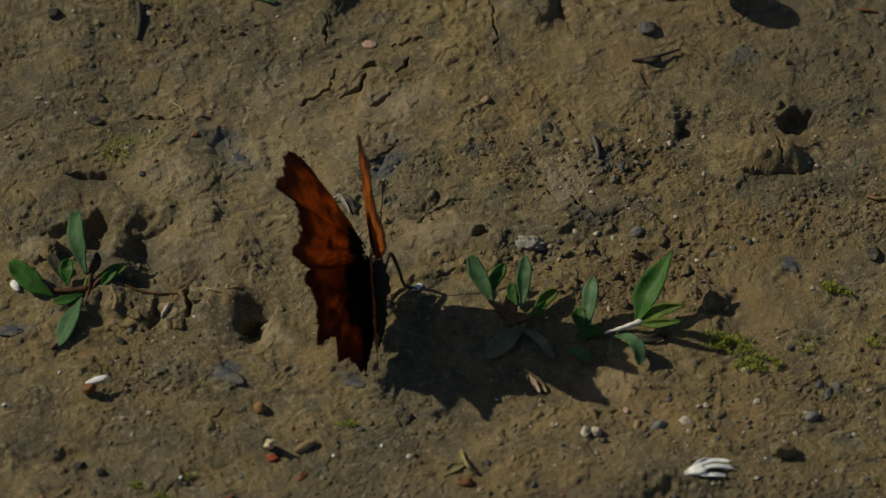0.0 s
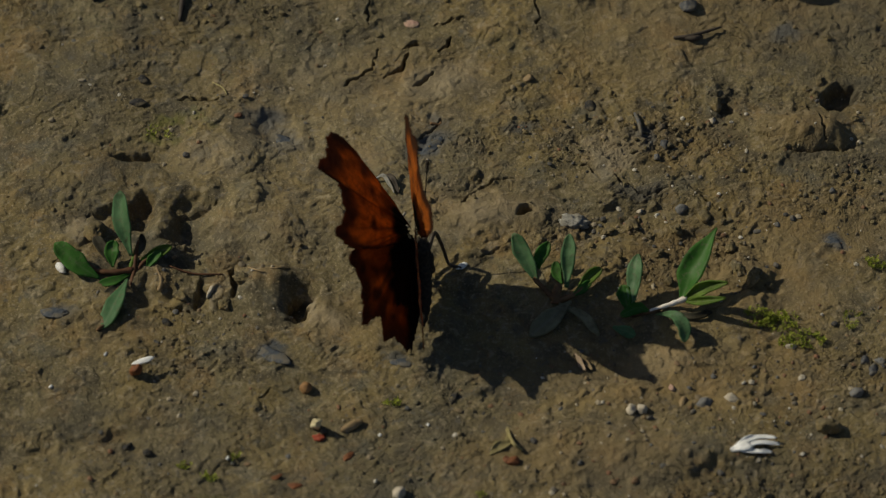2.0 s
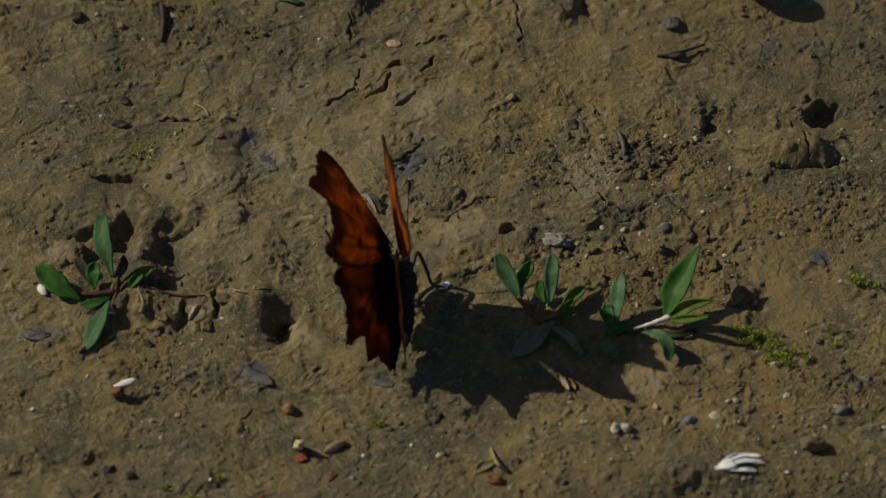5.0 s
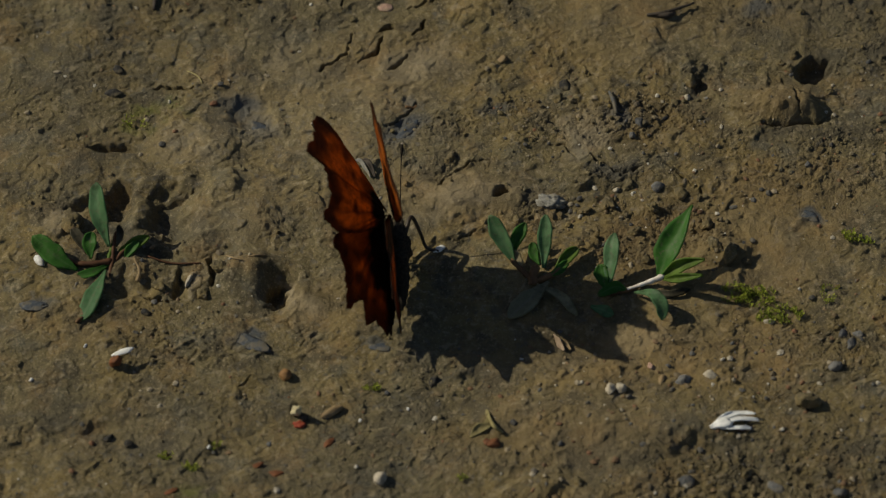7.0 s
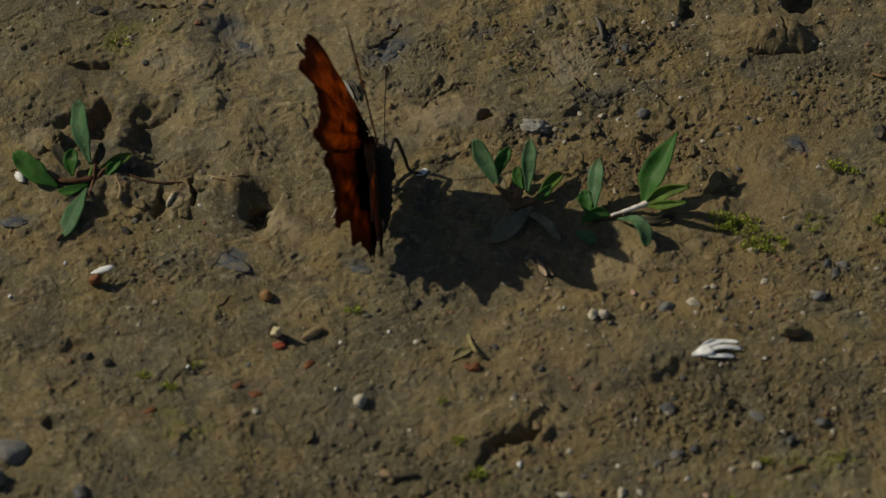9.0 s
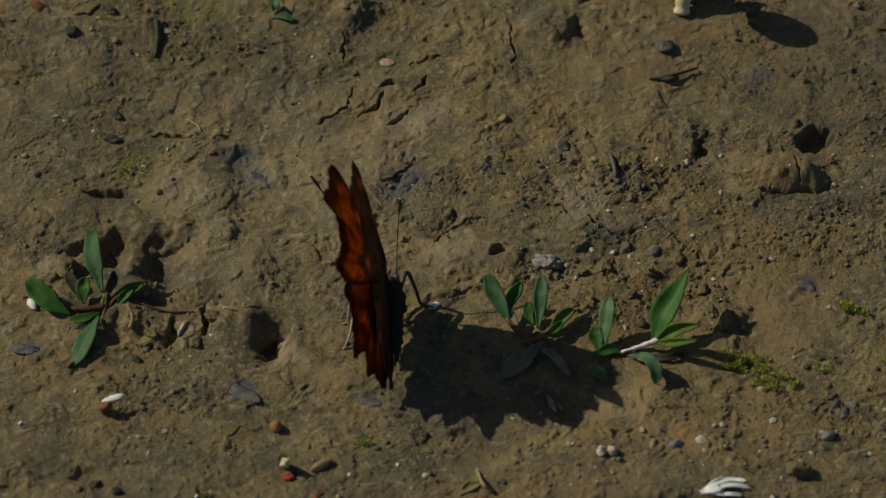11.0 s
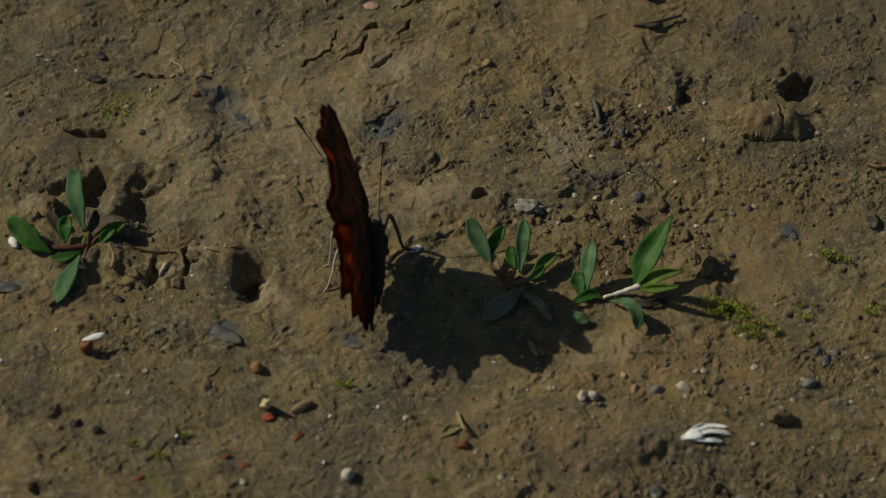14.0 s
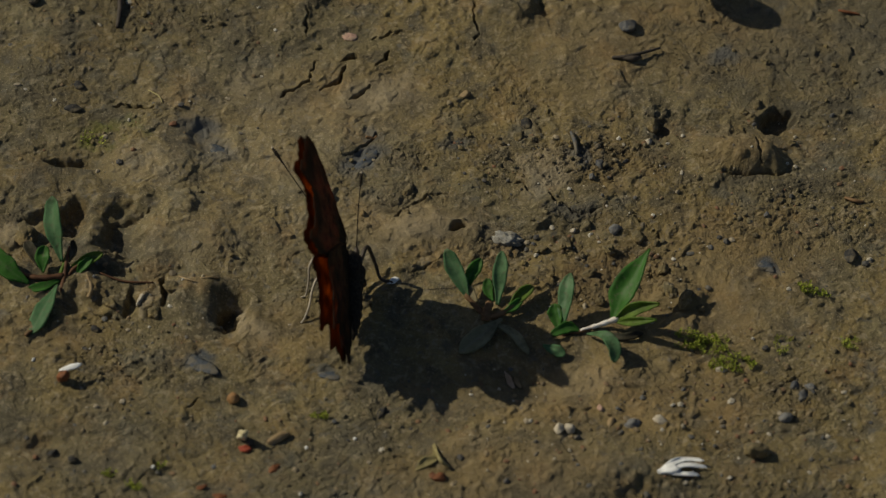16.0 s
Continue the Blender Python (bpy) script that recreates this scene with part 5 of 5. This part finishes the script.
def build_seeds():
    # brown seed with a white wing, casting its own shadow
    s = thing("winged_seed", on_ground(seat((-53.9, -28.6))), "rust-brown seed husk with a white papery wing", "seed", "fallen seeds")
    x, y = seat((-53.9, -28.6))
    z = ground_z(x, y)
    part("husk", blob(Vector((x, y, z + 1.0)) * MM, (0.8 * MM, 0.7 * MM, 1.1 * MM), 9, 0.4, 3, (0, 20, 0)), M_RUST, s, "rust-brown husk")
    part("papery_wing", blob(Vector((x + 1.2, y + 0.9, z + 2.1)) * MM, (1.75 * MM, 0.42 * MM, 0.2 * MM), 12, 0.35, 3, (14, -10, 12)), M_CHALK, s, "white papery wing")
    # cream seed with red bract
    s = thing("bud_scale", on_ground(seat((-26.0, -40.8))), "cream bud scale with a bright red base", "seed", "fallen seeds")
    x, y = seat((-26.0, -40.8))
    z = ground_z(x, y)
    part("scale", blob(Vector((x - 0.3, y + 0.9, z + 1.5)) * MM, (0.8 * MM, 0.7 * MM, 1.9 * MM), 5, 0.5, 3, (24, 8, 0)), M_CREAM, s, "cream scale")
    part("bract", blob(Vector((x + 0.1, y - 0.9, z + 0.5)) * MM, (0.95 * MM, 0.6 * MM, 0.45 * MM), 6, 0.5, 3), M_RED, s, "bright red bract")
    part("tip", blob(Vector((x + 0.9, y + 0.1, z + 0.8)) * MM, (0.6 * MM, 0.6 * MM, 0.6 * MM), 7, 0.3, 3), M_TWIG, s, "dark lump beside the scale")
    # tan husks
    stone("seed_husk", (-20.9, -39.3), (2.1, 0.7, 0.65), M_TAN, "tan seed husk lying on the soil", "seed", 21, "fallen seeds", (0, 0, 32), 0.3, 0.2, 0.15)
    stone("seed_husk", (-27.9, -31.8), (0.95, 1.0, 0.85), M_AMBER, "round orange-tan seed husk", "seed", 22, "fallen seeds", (0, 0, 0), 0.3, 0.25, 0.15)
    stone("red_scale", (-29.7, -50.7), (1.5, 0.8, 0.28), M_RUST, "dull red bud scale", "litter", 23, "bud scales")
    stone("red_scale", (-32.6, -49.1), (1.6, 0.5, 0.25), M_RUST, "dull red bud scale", "litter", 24, "bud scales", (0, 0, 25))
    stone("red_scale", (-45.4, -53.5), (1.2, 0.6, 0.22), M_RUST, "dull red bud scale", "litter", 25, "bud scales", (0, 0, 30))
    stone("red_scale", (-21.5, -45.1), (1.2, 0.6, 0.22), M_RUST, "dull red bud scale", "litter", 26, "bud scales", (0, 0, 40))
    stone("red_scale", (-2.9, -72.4), (0.9, 0.5, 0.4), M_RUST, "dull red bud scale", "litter", 27, "bud scales")
    stone("red_scale", (3.5, -46.2), (1.2, 1.0, 0.6), M_RUST, "dull red bud scale", "litter", 28, "bud scales")
    stone("pink_scale", (-11.5, 42.0), (1.3, 0.75, 0.22), M_PINK, "crumpled pinkish petal flake", "litter", 29, "bud scales", (8, 0, -15), 0.2, 0.5, 0.1)


def strip(plant, points, width, mat, name, label="", thick=0.16):
    line = smooth_line([Vector(p) * MM for p in points], 12)
    return part(name, tube(line, [width * MM * (0.5 + 0.5 * math.sin(math.pi * (0.12 + 0.8 * k / 12))) for k in range(13)], 8), mat, plant, label)


def build_litter():
    # white curled flake: two lobes and a stalk
    f = thing("white_flake", on_ground((39.9, -43.0)), "chalk-white curled flake lying on the soil", "flake")

    def flake(owner, pts, width, mat, name, face=(0.0, -0.5, 0.85), wave=0.25):
        low = min(p[2] for p in pts)
        line = []
        for p in pts:
            x, y = seat(p[:2])
            line.append(Vector((x, y, p[2] - low + 0.25 + ground_z(x, y))) * MM)
        verts, faces, rib, tip = leaf_geometry(line, width * MM, face, 0.22, wave, len(owner.children), 0.2)
        return part(name, (verts, faces), mat, owner)

    flake(f, [(36.4, -44.2, 0.3), (38.6, -43.2, 1.0), (41.0, -42.7, 1.3), (43.6, -42.7, 1.0)], 0.85, M_CHALK, "lobe", (-0.45, -0.15, 0.9), 0.5)
    flake(f, [(36.7, -44.3, 0.3), (38.9, -43.8, 0.9), (41.3, -43.5, 1.0), (44.0, -43.7, 0.6)], 0.8, M_CHALK, "lobe", (-0.4, -0.25, 0.9), 0.5)
    flake(f, [(37.0, -44.5, 0.2), (39.0, -44.7, 0.5), (40.9, -45.2, 0.6), (42.8, -45.0, 0.4)], 0.7, M_CHALK, "lobe", (-0.45, -0.15, 0.9), 0.5)
    x, y = seat((38.4, -44.2))
    part("crumpled_end", blob(Vector((x, y, ground_z(x, y) + 0.5)) * MM, (1.7 * MM, 0.75 * MM, 0.45 * MM), 31, 0.45, 3, (10, -8, 8)), M_CHALK, f)
    flake(f, [(40.2, -44.9, 0.1), (41.6, -45.1, 0.2), (43.0, -44.6, 0.1)], 0.6, M_HUSK, "stalk", wave=0.1)
    c = thing("curled_scale", on_ground(seat((-15.4, 8.6))), "pale curled bud scale with a dark edge on the soil", "litter", "plant litter")
    flake(c, [(-17.6, 9.7, 0.4), (-16.2, 10.0, 1.0), (-15.1, 8.4, 0.9), (-14.4, 7.0, 0.3)], 0.5, M_ROUGH, "scale", (-0.5, -0.3, 0.8), 0.3)
    flake(c, [(-16.2, 10.6, 0.4), (-14.6, 9.4, 1.2), (-13.7, 6.9, 0.5)], 0.7, M_TWIG, "dark_edge", (-0.2, -0.5, 0.8), 0.2)
    s = thing("straw_litter", on_ground((3.5, -43.4)), "crumpled yellowish plant litter on the soil", "litter")
    flake(s, [(0.0, -44.9, 0.2), (1.6, -43.5, 0.5), (3.4, -42.6, 0.4)], 1.4, M_STRAW, "scrap", wave=0.15)
    flake(s, [(2.0, -45.8, 0.2), (2.6, -46.1, 0.4), (3.6, -46.7, 0.3)], 0.9, M_RUST, "scrap", wave=0.15)
    flake(s, [(2.4, -42.8, 0.3), (2.9, -41.6, 0.7), (2.7, -39.7, 0.3)], 0.6, M_STRAW, "scrap", wave=0.15)
    s = thing("leaf_scrap", on_ground((14.3, -26.2)), "pale tan dry leaf scrap lying in the shadow", "litter", "plant litter")
    flake(s, [(13.3, -25.4, 0.3), (14.0, -27.3, 0.5), (14.8, -28.8, 0.3)], 0.85, M_SCRAP, "scrap", (-0.5, -0.4, 0.8), 0.3)
    flake(s, [(14.8, -26.5, 0.3), (15.2, -27.7, 0.5), (15.8, -28.8, 0.4)], 0.6, M_TAN, "scrap", wave=0.15)
    for pts, w, mat, name, label in (
            ([(-48.3, 50.9, 0.5), (-48.0, 46.8, 0.7), (-48.3, 43.0, 0.5)], 0.42, M_TWIG, "twig", "thin dark straight twig on the soil"),
            ([(29.7, 38.7, 0.3), (32.6, 38.6, 0.9), (37.2, 40.4, 0.8)], 0.3, M_TWIG, "twig", "dark bark sliver on the soil"),
            ([(31.3, 38.6, 0.4), (33.0, 38.1, 0.8), (34.2, 38.7, 0.5)], 0.45, M_TWIG, "bark_flake", "dark bark flake on the soil"),
            ([(23.3, 23.0, 0.5), (23.9, 20.6, 1.0), (24.3, 18.5, 0.6)], 0.36, M_DARK, "bark_flake", "slate-dark bark flake on the soil"),
            ([(-33.6, -7.9, 1.0), (-32.1, -7.8, 1.1), (-30.6, -7.8, 1.0)], 0.12, M_TAN, "grass_stalk", "short pale dry grass stalk"),
            ([(-36.9, -7.8, 0.8), (-35.6, -8.4, 1.0), (-34.2, -8.7, 0.9)], 0.14, M_TAN, "grass_stalk", "thin dry brown grass stalk"),
            ([(-49.2, -7.3, 1.0), (-45.4, -9.1, 1.2), (-40.8, -9.0, 0.9)], 0.17, M_HUSK, "grass_stalk", "thin dry brown grass stalk"),
            ([(65.9, 10.7, 0.4), (67.4, 9.8, 0.7), (68.8, 9.9, 0.4)], 0.30, M_STEM, "twig", "thin brown twig on the soil"),
            ([(-42.9, 30.2, 0.3), (-41.3, 28.8, 0.6), (-40.6, 27.5, 0.4)], 0.12, M_STRAW, "grass_stalk", "hair-thin straw on the soil"),
            ([(-10.7, -67.4, 0.4), (-8.1, -67.3, 0.8), (-5.0, -66.6, 0.5)], 0.35, M_TWIG, "twig", "short dark twig on the soil"),
            ([(5.0, -44.2, 0.4), (3.7, -43.5, 1.2), (3.0, -41.0, 0.6)], 0.30, M_STRAW, "grass_stalk", "short yellow straw on soil"),
            ([(50.1, -66.8, 0.4), (51.4, -66.4, 0.6), (53.1, -66.0, 0.4)], 0.3, M_STEM, "twig", "short brown twig on soil"),
            ([(65.6, 49.6, 0.3), (66.9, 49.1, 0.5), (69.0, 48.8, 0.3)], 0.25, M_RUST, "twig", "thin reddish twig on soil"),
            ([(-8.7, 21.3, 0.5), (-7.4, 21.7, 1.2), (-7.0, 22.0, 1.4)], 0.30, M_STEM, "twig", "short brown twig end"),
            ([(-59.0, -19.1, 0.3), (-59.7, -19.9, 0.5), (-60.0, -20.2, 0.3)], 0.3, M_STEM, "twig", "short brown twig end")):
        t = thing(name, Vector(pts[0]) * MM, label, "litter", "plant litter")
        low = min(p[2] for p in pts)
        fixed = []
        for p in pts:
            x, y = seat(p[:2])
            fixed.append((x, y, p[2] - low + w * 0.7 + ground_z(x, y)))
        strip(t, fixed, w, mat, "stalk")


build_seeds()
build_litter()


def build_loose_crumbs(count=2600):
    """Loose grains of earth lying on the crust; one mass."""
    rnd = random.Random(77)
    base, tri = ico(1)
    verts, faces = [], []
    while count:
        x, y = rnd.uniform(X0 + 6, X1 - 6), rnd.uniform(Y0 + 6, Y1 - 6)
        i, j = int((y - Y0) / STEP), int((x - X0) / STEP)
        if CRUMBLY[i, j] < rnd.random() ** 0.6 * 1.2:
            continue
        count -= 1
        r = 0.11 + 0.42 * rnd.random() ** 5
        sx, sy, sz = r * rnd.uniform(0.7, 1.3), r * rnd.uniform(0.7, 1.3), r * rnd.uniform(0.6, 0.95)
        rot = Euler((rnd.uniform(0, 6), rnd.uniform(0, 6), rnd.uniform(0, 6))).to_matrix()
        c = Vector((x, y, HGT[i, j] + sz * 0.45))
        n = len(verts)
        for v in base:
            w = rot @ v * rnd.uniform(0.78, 1.2)
            verts.append((c + Vector((w.x * sx, w.y * sy, w.z * sz))) * MM)
        faces += [(a + n, b + n, d + n) for a, b, d in tri]
    ob = mesh_object("soil_crumbs", verts, faces, M_CRUMB, False)
    tagged(ob, "loose brown crumbs of dry earth scattered over the soil", "soil", kind="stuff")


def make_crumb():
    s = Mat("loose_crumb", 0.93, 0.2)
    c, fine, mid = soil_colors(s)
    isl = s.node("ShaderNodeNewGeometry").outputs["Random Per Island"]
    c = s.mix(s.ramp(isl, [(0.0, (0.6, 0.6, 0.6)), (0.15, (0, 0, 0))]), c, (0.085, 0.075, 0.062))
    c = s.mix(s.ramp(isl, [(0.93, (0, 0, 0)), (1.0, (0.8, 0.8, 0.8))]), c, (0.32, 0.27, 0.20))
    s.color(c)
    s.bump(fine, 0.0002, 0.8)
    return s.m


def make_grit():
    """Mixed sand and gravel grains: dark grey, brown, rust, tan and pale."""
    s = Mat("mixed_grit", 0.8, 0.3)
    isl = s.node("ShaderNodeNewGeometry").outputs["Random Per Island"]
    n = s.noise(1400.0, 3.0)
    c = s.ramp(isl, [(0.0, (0.045, 0.046, 0.050)), (0.22, (0.13, 0.13, 0.13)), (0.42, (0.17, 0.125, 0.065)), (0.60, (0.22, 0.10, 0.055)), (0.74, (0.27, 0.20, 0.11)), (0.90, (0.42, 0.37, 0.28)), (1.0, (0.6, 0.57, 0.5))])
    s.color(s.mix(s.ramp(n, [(0.4, (0.5, 0.5, 0.5)), (0.6, (0, 0, 0))]), c, (0.11, 0.09, 0.055)))
    s.bump(n, 0.0002, 0.7)
    return s.m


def build_grit():
    """Small loose grains of stone, thickest on the coarse soil in front and round the weeds; one mass."""
    rnd = random.Random(91)
    base, tri = ico(1)
    verts, faces = [], []
    for (cx, cy), rx, ry, count in (((42, -60), 38, 26, 520), ((52, -28), 22, 14, 170), ((18, -34), 26, 10, 130), ((30, -4), 16, 12, 150), ((24, 17), 22, 10, 120), ((58, 10), 16, 20, 110),
                                    ((-30, -52), 40, 22, 170), ((-44, 34), 24, 22, 80), ((-45, -14), 16, 10, 60), ((10, -68), 30, 16, 150)):
        for _ in range(count):
            a, d = rnd.uniform(0, 6.283), math.sqrt(rnd.random())
            x, y = cx + rx * d * math.cos(a), cy + ry * d * math.sin(a)
            if not (X0 + 6 < x < X1 - 6 and Y0 + 6 < y < Y1 - 6):
                continue
            r = 0.16 + 0.42 * rnd.random() ** 3
            size = Vector((r * rnd.uniform(0.7, 1.4), r * rnd.uniform(0.7, 1.2), r * rnd.uniform(0.5, 0.8)))
            rot = Euler((0, 0, rnd.uniform(0, 6))).to_matrix()
            c = Vector((x, y, ground_z(x, y) + size.z * 0.15))
            n = len(verts)
            for v in base:
                verts.append((c + rot @ (v * rnd.uniform(0.8, 1.15) * size)) * MM)
            faces += [(p + n, q + n, t + n) for p, q, t in tri]
    tagged(mesh_object("soil_grit", verts, faces, make_grit(), False), "mixed grey, tan and rust grains of grit in the soil", "soil", kind="stuff")


M_CRUMB = make_crumb()
build_loose_crumbs()
build_grit()


# ---- what moves: the wings slowly close ----
# seconds; in degrees from the mid-plane: left forewing, right forewing and its sweep, left hindwing, right hindwing
FLAPS = [
    (0.0, 16.5, 18.6, 11.0, 28.8, 13.8),
    (1.5, 17.6, 19.9, 10.4, 29.6, 14.2),
    (2.5, 17.0, 19.5, 10.4, 29.2, 13.6),
    (5.5, 12.7, 17.6, 10.4, 26.5, 11.8),
    (7.0, 11.1, 16.9, 11.0, 22.5, 10.0),
    (8.0, 9.9, 16.2, 12.0, 19.6, 9.0),
    (8.5, 9.1, 14.4, 11.4, 18.0, 8.3),
    (9.0, 8.3, 12.0, 9.6, 16.4, 7.6),
    (9.5, 7.3, 10.4, 6.2, 15.0, 6.9),
    (11.8, 2.2, 1.2, 0.8, 7.4, 3.0),
    (12.5, 1.1, 0.0, 0.5, 5.8, 2.0),
    (14.5, 0.9, -0.2, 0.4, 6.2, 1.4),
    (16.0, 1.0, 0.0, 0.4, 4.6, 1.6),
]


def motions():
    for t_fore, wing_fore, t_hind, wing_hind, side in ((1, WINGS[-1][0], 4, WINGS[-1][1], -1), (2, WINGS[1][0], 5, WINGS[1][1], 1)):
        walk(wing_fore, [(f[0], pose(side * 0.3 * MM, 0, 0, 0, side * f[t_fore], f[3] if side > 0 else 0)) for f in FLAPS])
        walk(wing_hind, [(f[0], pose(side * 0.3 * MM, 0, 0, 0, side * f[t_hind], 0)) for f in FLAPS])


motions()
